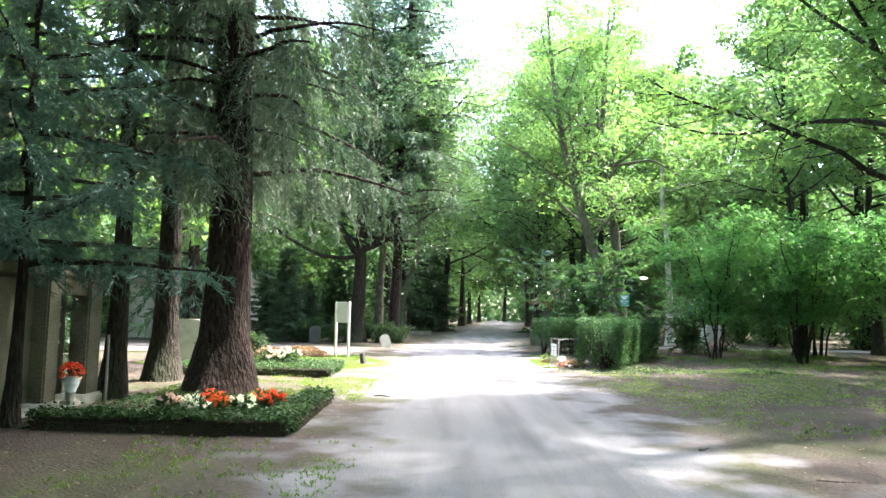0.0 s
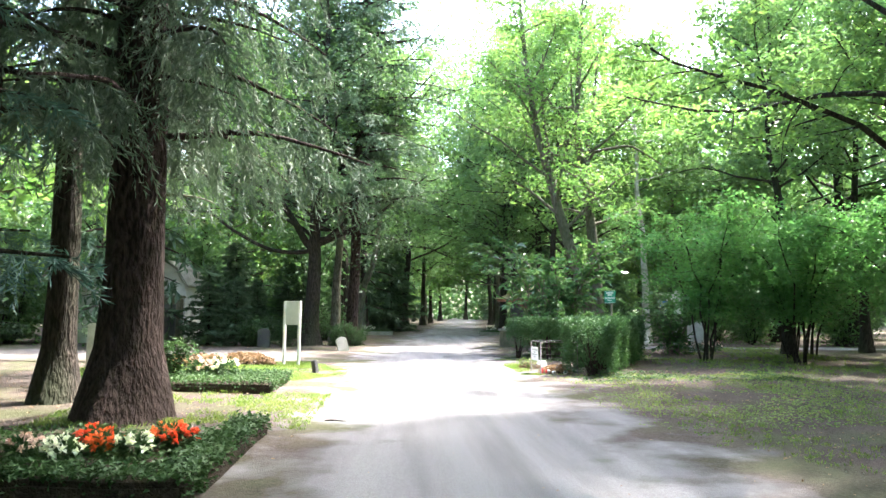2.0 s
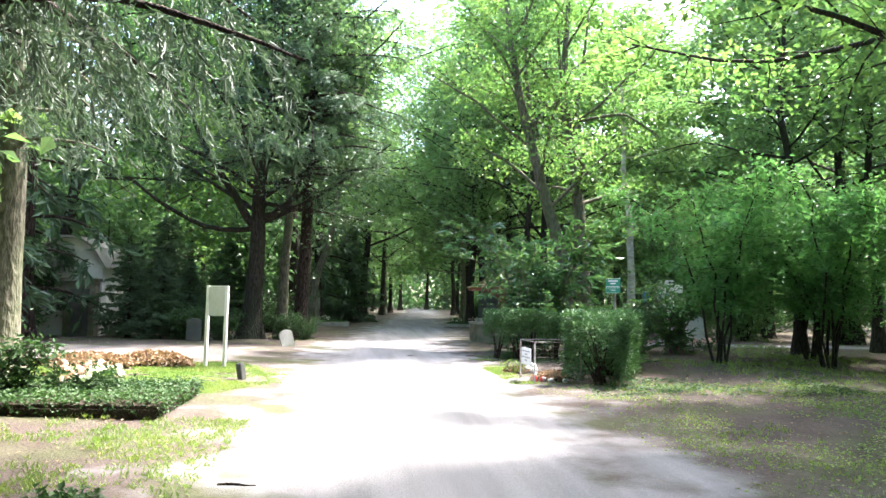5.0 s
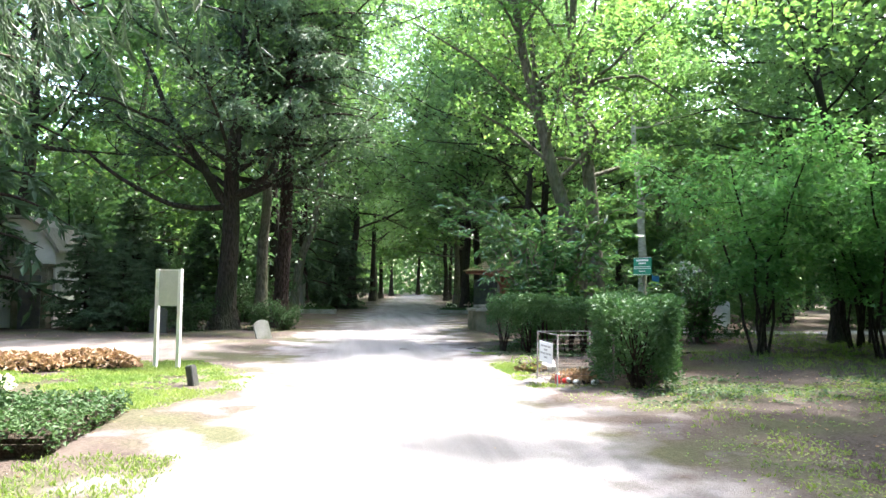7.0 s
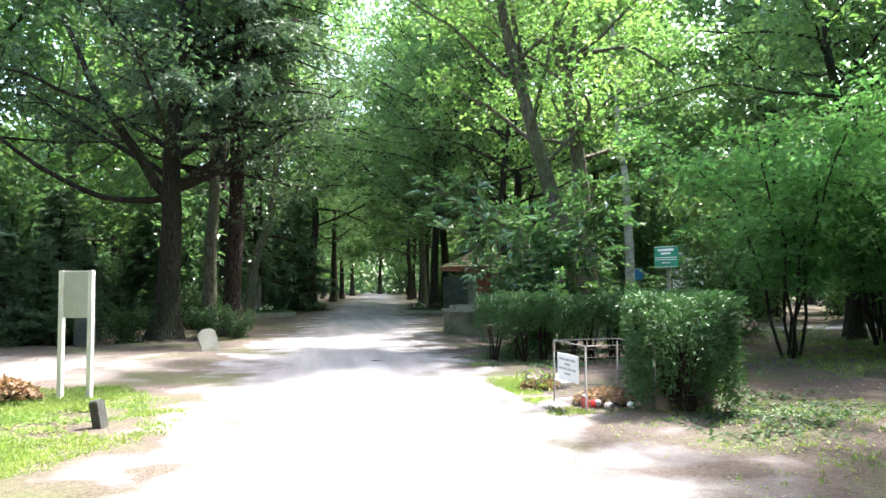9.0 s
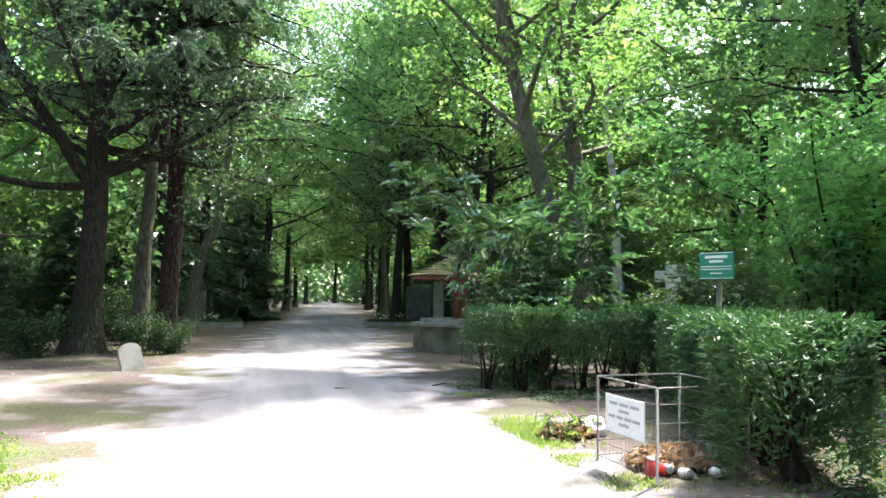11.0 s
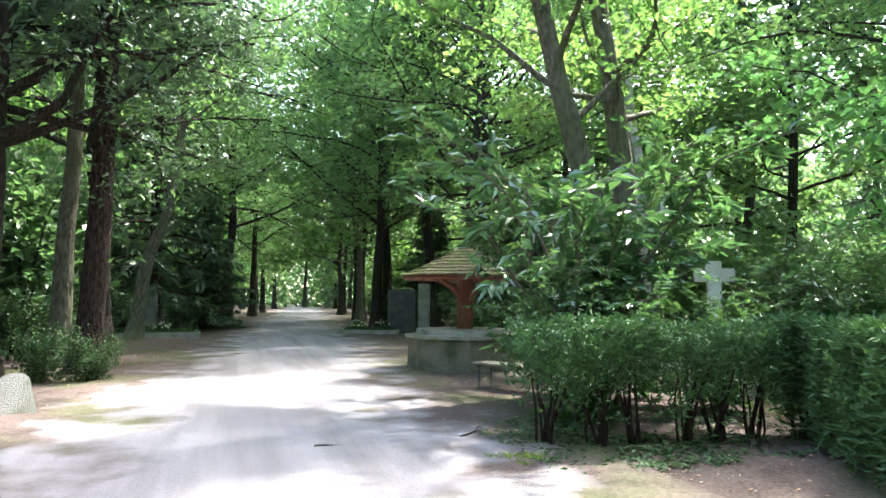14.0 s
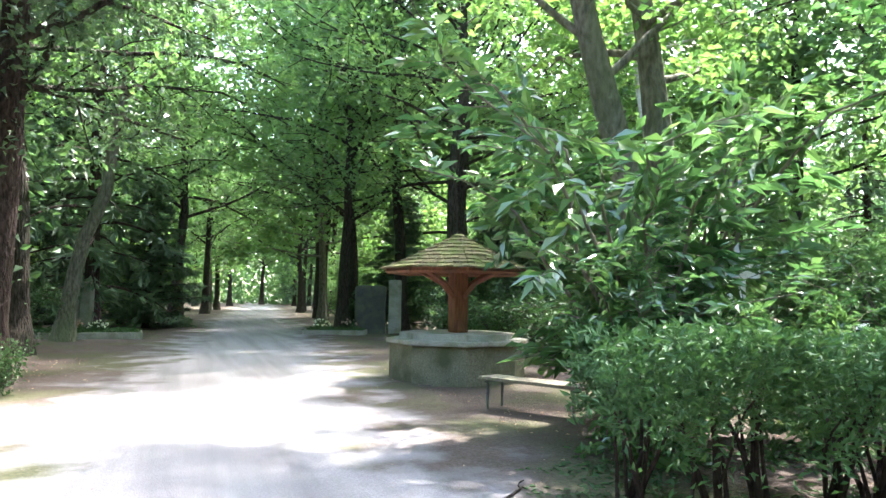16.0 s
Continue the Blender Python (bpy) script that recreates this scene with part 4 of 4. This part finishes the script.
headstone(11.7, 30.2, 0.6, 1.2, 0.3, M_STONE_LIGHT, "pale gravestone with flowers behind the hedge", 0, 0, 0.2)
for k, (x, y) in enumerate([(11.3, 29.8), (11.8, 29.7), (12.3, 29.9)]):
    flower_clump(80 + k, x, y, ground_height(x, y), M_PETAL_PINK, "pale flowers at the foot of a gravestone", 0.3, 0.4)


def grave_plot(x, y, lx, ly, label, turn, seed):
    top = thing("grave_plot", (x, y, ground_height(x, y)), label, "grave", turn=turn)
    for cx, cy, sx, sy in ((0, -ly / 2, lx, 0.12), (0, ly / 2, lx, 0.12), (-lx / 2, 0, 0.12, ly - 0.13), (lx / 2, 0, 0.12, ly - 0.13)):
        part("kerb", box_bm(sx, sy, 0.26, cx, cy, -0.08, 0.015), M_STONE, top)
    part("soil", roughen(box_bm(lx - 0.13, ly - 0.13, 0.22, 0, 0, -0.08, 0.0), 0.03, 3, 3), M_SOIL, top)
    rg = np.random.default_rng(seed)
    n = int(260 * lx * ly)
    g = Geo()
    g.leaves(np.column_stack([rg.uniform(-lx / 2, lx / 2, n), rg.uniform(-ly / 2, ly / 2, n), 0.13 + np.abs(rg.normal(0, 0.06, n))]), rg.normal(size=(n, 3)) * (1, 1, 0.5), 0.1, 0.07, rg)
    part("groundcover", g, M_IVY, top)["kind"] = "stuff"
    return top


grave_plot(-2.5, 48.4, 3.4, 2.6, "kerbed grave plot with low plants beside the road", 5, 1)
grave_plot(6.7, 50.6, 2.4, 2.6, "grave plot with a low green edge and pale flowers", -18, 2)
for k, (x, y) in enumerate([(6.0, 50.4), (7.1, 50.2), (-2.1, 48.3), (-2.9, 48.6)]):
    flower_clump(90 + k, x, y, 0.14, M_PETAL_PINK if k % 2 else M_PETAL_WHITE, "pale flowers planted on a grave plot", 0.32, 0.42)

# ---- chapel by the side path ----
chapel = thing("mausoleum", (-10.7, 35.2, 0), "small plain grey rendered mausoleum with a gabled roof", "mausoleum")
part("wall", prism_bm([(-1.2, -0.1), (1.2, -0.1), (1.2, 2.55), (0.75, 3.25), (0.25, 3.58), (-0.25, 3.58), (-0.75, 3.25), (-1.2, 2.55)], 3.2, 0.02), M_PLASTER, chapel)
part("wing_wall", box_bm(3.6, 2.6, 2.75, -3.02, 0.2, -0.1, 0.02), M_PLASTER, chapel)
part("wing_roof", prism_bm([(-5.0, 2.66), (-1.22, 2.66), (-1.22, 2.74), (-1.5, 3.5), (-4.6, 3.5), (-5.0, 2.76)], 3.0, 0.01), M_BARE_WOOD, chapel, "grey weathered wing roof")
for sgn in (-1, 1):
    part("roof", prism_bm([(0, 3.6), (sgn * 0.27, 3.6), (sgn * 0.8, 3.27), (sgn * 1.34, 2.48), (sgn * 1.34, 2.58), (sgn * 0.84, 3.36), (sgn * 0.28, 3.7), (0, 3.7)], 3.5, 0.0), M_BARE_WOOD, chapel, "grey weathered roof")
porch = part("porch", box_bm(1.06, 0.5, 2.1, 0.62, -1.84, -0.1, 0.03), M_CONCRETE, chapel)
part("lintel", box_bm(1.3, 0.6, 0.12, 0.58, -1.86, 2.004, 0.02), M_CONCRETE, chapel)
part("door", box_bm(0.66, 0.06, 1.75, 0.66, -2.1, 0.0, 0.01), M_STONE_DARK, porch, "dark closed door")

# ---- signs ----
board = thing("notice_board", (-3.2, 22.65, ground_height(-3.2, 22.65)), "blank grey notice board on two white posts in the grass", "sign", turn=-22)
part("post", box_bm(0.07, 0.07, 1.9, 0.235, 0, -0.1, 0.006), M_WHITE, board)
part("post", box_bm(0.07, 0.07, 1.9, -0.235, 0, -0.1, 0.006), M_WHITE, board)
part("panel", box_bm(0.4, 0.03, 0.64, 0, 0, 1.13, 0.004), M_GREY_PANEL, board)
part("panel_edge", box_bm(0.4, 0.04, 0.025, 0, 0, 1.772, 0.004), M_WHITE, board)

gsign = thing("green_sign", (6.0, 22.9, 0), "green enamel sign with white lettering on a grey post", "sign", turn=-68)
g = Geo()
g.tube([(0, 0.04, -0.1), (0, 0.04, 2.1)], (0.035, 0.035), 10)
part("post", g, M_BARK_GREY, gsign, smooth=True)
part("panel", box_bm(0.5, 0.02, 0.36, 0, -0.01, 1.85, 0.004), M_GREEN_SIGN, gsign)
for cz, w, h in ((2.15, 0.33, 0.038), (2.09, 0.2, 0.033), (2.02, 0.45, 0.012), (1.985, 0.46, 0.012), (1.93, 0.17, 0.016), (2.204, 0.49, 0.008), (1.864, 0.49, 0.008)):
    part("lettering", box_bm(w, 0.004, h, 0, -0.024, cz - h / 2, 0), M_WHITE, gsign, "white lettering bar")
bsign = thing("blue_sign", (14.5, 41.0, ground_height(14.5, 41.0)), "small blue enamel sign on a thin grey post", "sign", turn=-20)
g = Geo()
g.tube([(0, 0.03, -0.1), (0, 0.03, 2.2)], (0.03, 0.03), 8)
part("post", g, M_BARK_GREY, bsign, smooth=True)
part("panel", box_bm(0.34, 0.02, 0.5, 0, -0.012, 1.7, 0.004), M_BLUE, bsign)
cross = thing("stone_cross", (12.75, 34.5, 0), "tall white stone cross weathered grey behind the hedge", "gravestone", turn=-30)
part("shaft", roughen(box_bm(0.36, 0.26, 2.75, 0, 0, -0.1, 0.02), 0.006, 6, 2), M_STONE_LIGHT, cross)
part("arm", roughen(box_bm(0.34, 0.24, 0.36, -0.345, 0, 2.1, 0.02), 0.006, 6, 2), M_STONE_LIGHT, cross)
part("arm", roughen(box_bm(0.34, 0.24, 0.36, 0.345, 0, 2.1, 0.02), 0.006, 6, 2), M_STONE_LIGHT, cross)
part("base", box_bm(0.8, 0.6, 0.4, 0, 0, -0.1, 0.03), M_STONE, cross)

# ---- wire basket for green waste ----
basket = thing("wire_basket", (3.8, 20.6, 0), "square galvanised wire basket for plant waste with a white notice", "waste basket", turn=4)
BW, BH = 0.95, 0.82


def rod(a, b, r, name, parent, mat):
    g = Geo()
    g.tube([a, b], (r, r), 6)
    return part(name, g, mat, parent, smooth=True)


hb = BW / 2
corners = [(-hb, -hb), (hb, -hb), (hb, hb), (-hb, hb)]
for i in range(4):
    a, b = corners[i], corners[(i + 1) % 4]
    rod((*a, -0.05), (*a, BH), 0.014, "post", basket, M_WIRE)
    rod((*a, BH), (*b, BH), 0.008, "rail", basket, M_RAIL)
    for z in (0.68, 0.52, 0.36, 0.2, 0.06):
        rod((*a, z), (*b, z), 0.0035, "wire", basket, M_WIRE)
    for k in range(1, 14):
        p = (a[0] + (b[0] - a[0]) * k / 14, a[1] + (b[1] - a[1]) * k / 14)
        rod((*p, 0.04), (*p, 0.36), 0.002, "wire", basket, M_WIRE)
plate = part("notice_plate", box_bm(0.012, 0.62, 0.34, -hb - 0.03, -0.03, 0.34, 0.003), M_WHITE, basket, "white notice plate with grey lettering")
for z, w in ((0.61, 0.5), (0.55, 0.2), (0.49, 0.52), (0.43, 0.2)):
    n_words = max(1, int(w / 0.13))
    for k in range(n_words):
        ww = w / n_words
        part("lettering", box_bm(0.003, ww * 0.82, 0.028, -hb - 0.039, -0.03 - w / 2 + (k + 0.5) * ww, z - 0.014, 0), M_LETTER, plate)


def cup(x, y, z, r, h, mat, label, name="grave_candle", tilt=0.0):
    ob = thing(name, (x, y, z), label, "candle")
    ob.matrix_basis = pose(x, y, z, tilt, tilt * 0.5, 0)
    g = Geo()
    g.tube([(0, 0, 0), (0, 0, h * 0.1), (0, 0, h * 0.75), (0, 0, h * 0.8), (0, 0, h)], (r * 0.9, r, r, r * 0.8, r * 0.75), 12)
    part("cup", g, mat, ob, smooth=True)
    g = Geo()
    g.tube([(0, 0, h), (0, 0, h * 1.12), (0, 0, h * 1.15)], (r * 0.8, r * 0.78, r * 0.3), 12)
    part("lid", g, M_STEEL, ob, smooth=True)
    return ob


cup(3.42, 20.3, 0.03, 0.045, 0.15, M_RED_PLASTIC, "red plastic grave candle thrown in the basket")
cup(3.58, 20.42, 0.06, 0.05, 0.13, M_RED_PLASTIC, "red plastic grave candle lying in the basket", tilt=75)
cup(3.72, 20.3, 0.05, 0.045, 0.12, M_WHITE, "white grave candle lying in the basket", tilt=80)
cup(4.0, 20.25, 0.05, 0.045, 0.12, M_WHITE, "white grave candle lying in the basket", tilt=70)
leaf_heap("waste_heap", 3, 3.85, 20.65, 0.36, 0.36, 0.16, 500, M_DRY, "withered plants heaped in the wire basket")
leaf_heap("withered_plants", 4, 3.45, 22.1, 0.26, 0.2, 0.12, 260, M_DRY, "discarded withered plants on bare soil")
put(shrub("wilted_plant", 47, 0.3, 0.3, 7, 90, 0.15, M_BARK_GREY, M_GRASS, "wilted green and pale plant lying by the basket", width=0.25, low=0.1, spread=0.05), 3.4, 22.05)
bag = bmesh.new()
bmesh.ops.create_icosphere(bag, subdivisions=3, radius=0.16)
for v in bag.verts:
    v.co = Vector((v.co.x * 1.1, v.co.y * 0.9, max(-0.08, v.co.z * 0.8))) * (1 + 0.3 * noise.noise(v.co * 9))
tagged(part("white_bag", bag, M_WHITE, None, at=pose(3.8, 22.15, 0.1)), "crumpled white plastic bag on the soil", "bag")

# ---- well ----
well = thing("well", (5.68, 34.35, 0), "old concrete well trough under a mossy shingled octagonal roof", "well", turn=8)


def octagon(r0, r1, z0, z1, wall=0.0, sides=8):
    """An octagonal frustum; with wall, open on top."""
    bm = bmesh.new()
    rings = [(r0, z0), (r1, z1)] + ([(r1 - wall, z1), (r0 - wall, z0 + 0.2)] if wall else [])
    vs = [[bm.verts.new((r * math.cos((k + 0.5) * 2 * math.pi / sides), r * math.sin((k + 0.5) * 2 * math.pi / sides), z)) for k in range(sides)] for r, z in rings]
    for i in range(len(rings) - 1):
        for k in range(sides):
            bm.faces.new((vs[i][k], vs[i][(k + 1) % sides], vs[i + 1][(k + 1) % sides], vs[i + 1][k]))
    bm.faces.new(vs[0][::-1])
    bm.faces.new(vs[-1])
    bmesh.ops.bevel(bm, geom=bm.edges[:], offset=0.012, segments=2, affect="EDGES")
    return bm


part("trough", octagon(1.34, 1.34, -0.1, 0.7, 0.16), M_CONCRETE, well)
part("rim", octagon(1.41, 1.41, 0.704, 0.79, 0.26), M_STONE, well)
part("post", box_bm(0.3, 0.3, 1.75, 0, 0, 0.4, 0.02), M_WOOD_RED, well)
for k in range(8):
    a = (k + 0.5) * math.pi / 4
    c, s_ = math.cos(a), math.sin(a)
    if k % 2 == 0:
        g = Geo()
        g.tube([(0.1 * c, 0.1 * s_, 1.55), (0.4 * c, 0.4 * s_, 1.85), (1.0 * c, 1.0 * s_, 2.1)], (0.055, 0.05, 0.05), 4)
        part("brace", g, M_WOOD_RED, well)
    a0, a1 = a - math.pi / 8 + math.pi / 8, a + math.pi / 8 + math.pi / 8
    g = Geo()
    g.tube([(1.4 * math.cos(a), 1.4 * math.sin(a), 2.08), (1.4 * math.cos(a + math.pi / 4), 1.4 * math.sin(a + math.pi / 4), 2.08)], (0.055, 0.055), 4)
    part("eave_board", g, M_WOOD_RED, well)
    g = Geo()
    g.tube([(0, 0, 2.1), (1.38 * c, 1.38 * s_, 2.1)], (0.04, 0.04), 4)
    part("beam", g, M_WOOD_RED, well)
roof_rng = np.random.default_rng(12)
for k in range(8):
    a0, a1 = (k + 0.5) * math.pi / 4, (k + 1.5) * math.pi / 4
    rows_n = 9
    for i in range(rows_n):
        t0, t1 = i / rows_n, (i + 1.15) / rows_n
        n_s = max(1, 8 - i)
        for j in range(n_s):
            g = Geo()
            q = []
            jit = roof_rng.uniform(-0.012, 0.012)
            for t, lift in ((t0, 0.03 + jit), (t1, 0.0)):
                r = 1.52 * (1 - min(t, 0.97) ** 0.92) + 0.02
                z = 2.12 + 0.72 * min(t, 1.0) + lift
                for u in ((j + 0.03) / n_s, (j + 0.97) / n_s):
                    e0, e1 = np.array((math.cos(a0), math.sin(a0))) * r, np.array((math.cos(a1), math.sin(a1))) * r
                    p = e0 + (e1 - e0) * u
                    q.append((p[0], p[1], z))
            v = q + [(x, y, z - 0.025) for x, y, z in q]
            g.add(v, [(0, 1, 3, 2), (4, 6, 7, 5), (0, 4, 5, 1), (2, 3, 7, 6), (0, 2, 6, 4), (1, 5, 7, 3)])
            part("shingle", g, M_SHINGLE, well)

bench = thing("stone_bench", (5.2, 30.2, 0), "weathered backless bench of planks on thin iron legs", "bench", turn=-62)
for k in range(3):
    part("plank", box_bm(1.7, 0.13, 0.045, 0, -0.15 + 0.15 * k, 0.42, 0.008), M_WOOD_OLD, bench)
for sx in (-0.7, 0.7):
    for sy in (-0.17, 0.17):
        g = Geo()
        g.tube([(sx, sy, -0.05), (sx, sy, 0.42)], (0.02, 0.02), 8)
        part("leg", g, M_STONE_DARK, bench, smooth=True)
    part("crossbar", box_bm(0.04, 0.46, 0.03, sx, 0, 0.389, 0.004), M_STONE_DARK, bench)

# ---- ground cover ----


def scatter(seed, n, region, inside):
    """n places of a region x0, x1, y0, y1 for which inside() holds."""
    rg = np.random.default_rng(seed)
    out = []
    while len(out) < n:
        x, y = rg.uniform(region[0], region[1]), rg.uniform(region[2], region[3])
        if inside(x, y, rg.random()):
            out.append((x, y, ground_height(x, y)))
    return np.array(out), rg


def grass(name, seed, n, region, inside, length, label):
    P, rg = scatter(seed, n, region, inside)
    P = np.repeat(P, 6, 0) + rg.normal(0, 0.03, (n * 6, 3)) * (1, 1, 0)
    g = Geo()
    g.leaves(P, rg.normal(0, 0.5, (len(P), 3)) * (1, 1, 0.2) + (0, 0, 0.8), length, 0.012, rg, flat=0.0, curl=0.25)
    tagged(part(name, g, M_GRASS), label, "grass", kind="stuff")


def patchy(x, y, k, f=0.6, o=0.0):
    return noise.noise((x * f, y * f, 5.5)) + 0.6 * noise.noise((x * f * 3, y * f * 3, 1.5)) + o > (k - 0.5) * 0.5


grass("grass", 1, 8500, (-8, -1.4, 18.3, 23.6), lambda x, y, k: patchy(x, y, k, 0.8, 0.3) and x < -1.4 - 0.5 * k - max(0, (y - 21.5)) * 0.6 - max(0, 20 - y) * 0.5, 0.055, "sunlit yellow-green grass around the notice board")
grass("grass", 2, 1300, (-5, -1.4, 11.9, 16.0), lambda x, y, k: patchy(x, y, k, 0.8, 0.0), 0.06, "thin grass between the beds")
grass("grass", 3, 1700, (2.9, 12, 9, 20.2), lambda x, y, k: patchy(x, y, k, 0.5, -0.15 + (0.35 if 3.2 < x - max(0, 0.15 * (15 - y)) < 5 else 0) - (0.5 if x < 3.3 + 0.3 * k else 0)), 0.05, "patchy thin grass on the bare verge")
grass("grass", 4, 700, (2.9, 4.2, 20, 26), lambda x, y, k: patchy(x, y, k, 0.9, -0.2) and x < 3.3 + 0.4 * k, 0.05, "small grass tufts along the gravel edge")
grass("grass", 5, 1600, (7.5, 18, 20, 33), lambda x, y, k: patchy(x, y, k, 0.4, -0.1), 0.1, "thin grass under the hazels")
grass("grass", 6, 260, (-3.4, -0.9, 5.5, 8.3), lambda x, y, k: patchy(x, y, k, 0.8, 0.1), 0.05, "thin grass before the ivy border")


def litter(name, seed, n, region, inside, size, mat, label):
    P, rg = scatter(seed, n, region, inside)
    P[:, 2] += 0.012
    g = Geo()
    g.leaves(P, rg.normal(size=(n, 3)) * (1, 1, 0.12), size, size * 0.7, rg, flat=0.85, curl=0.1)
    tagged(part(name, g, mat), label, "leaf litter", kind="stuff")


off_road = lambda x, y, k: abs(x - road_mid(y)) > 2.1 + 1.3 * k
litter("fallen_leaves", 11, 6000, (-9, 16, 5, 40), off_road, 0.045, M_DRY, "dry brown leaves scattered over the earth")
litter("fallen_leaves", 12, 160, (-2, 4, 4, 34), lambda x, y, k: k < 0.9, 0.028, M_DRY, "a few dry leaves on the gravel")
litter("creeping_ivy", 13, 2000, (4.0, 9.5, 17.6, 21.0), lambda x, y, k: patchy(x, y, k, 0.9, 0.1) and y > 18 + 0.6 * k, 0.075, M_IVY, "low ivy creeping at the foot of the hedge")
litter("creeping_ivy", 14, 2200, (3.3, 8, 24.6, 27.5), lambda x, y, k: patchy(x, y, k, 0.9, 0.1), 0.08, M_IVY, "low ivy creeping under the thin hedge")
litter("moss_carpet", 16, 15000, (-7.5, -1.3, 18.4, 23.4), lambda x, y, k: patchy(x, y, k, 0.8, 0.4) and x < -1.4 - 0.5 * k - max(0, (y - 21.5)) * 0.6 - max(0, 20 - y) * 0.5, 0.05, M_GRASS, "yellow-green moss carpet in the sun around the board")
litter("moss_carpet", 17, 5000, (2.9, 9.5, 12, 20), lambda x, y, k: patchy(x, y, k, 0.7, -0.1) and x > 3.1 + 0.5 * k, 0.045, M_GRASS, "thin moss on the bare verge")
for k, (x, y, ln, turn) in enumerate([(3.6, 6.8, 1.3, -12), (3.0, 8.2, 0.4, 30), (4.9, 9.5, 0.5, 70), (-1.2, 12.8, 0.35, 10), (1.3, 26.5, 0.3, 0), (3.0, 26.6, 0.6, 10)]):
    rg = np.random.default_rng(200 + k)
    g = Geo()
    g.tube(curve((0, 0, 0.012), (1, 0, 0), ln, 7, rg, 0.22) * (1, 1, 0.15) + (0, 0, 0.012), np.linspace(0.016, 0.005, 8), 6)
    tagged(part("fallen_twig", g, M_BARK_DARK, None, at=pose(x, y, ground_height(x, y), 0, 0, turn), smooth=True), "dark fallen twig lying on the ground", "twig", "fallen twigs")
stones, rg = scatter(15, 900, (-3, 5, 3.5, 30), lambda x, y, k: abs(x - road_mid(y)) > 1.2 * k)
g = Geo()
for p in stones:
    s_ = rg.uniform(0.003, 0.009)
    c = np.array([(x, y, z) for z in (0, 1) for x, y in ((-1, -1), (1, -1), (1, 1), (-1, 1))], float)
    c = c * (1, 1, 1) + rg.uniform(-0.35, 0.35, (8, 3))
    g.add(p + c * s_ + (0, 0, 0.0), [(0, 3, 2, 1), (4, 5, 6, 7), (0, 1, 5, 4), (1, 2, 6, 5), (2, 3, 7, 6), (3, 0, 4, 7)])
tagged(part("loose_stones", g, M_STONE), "loose small stones on the gravel", "stones", kind="stuff")
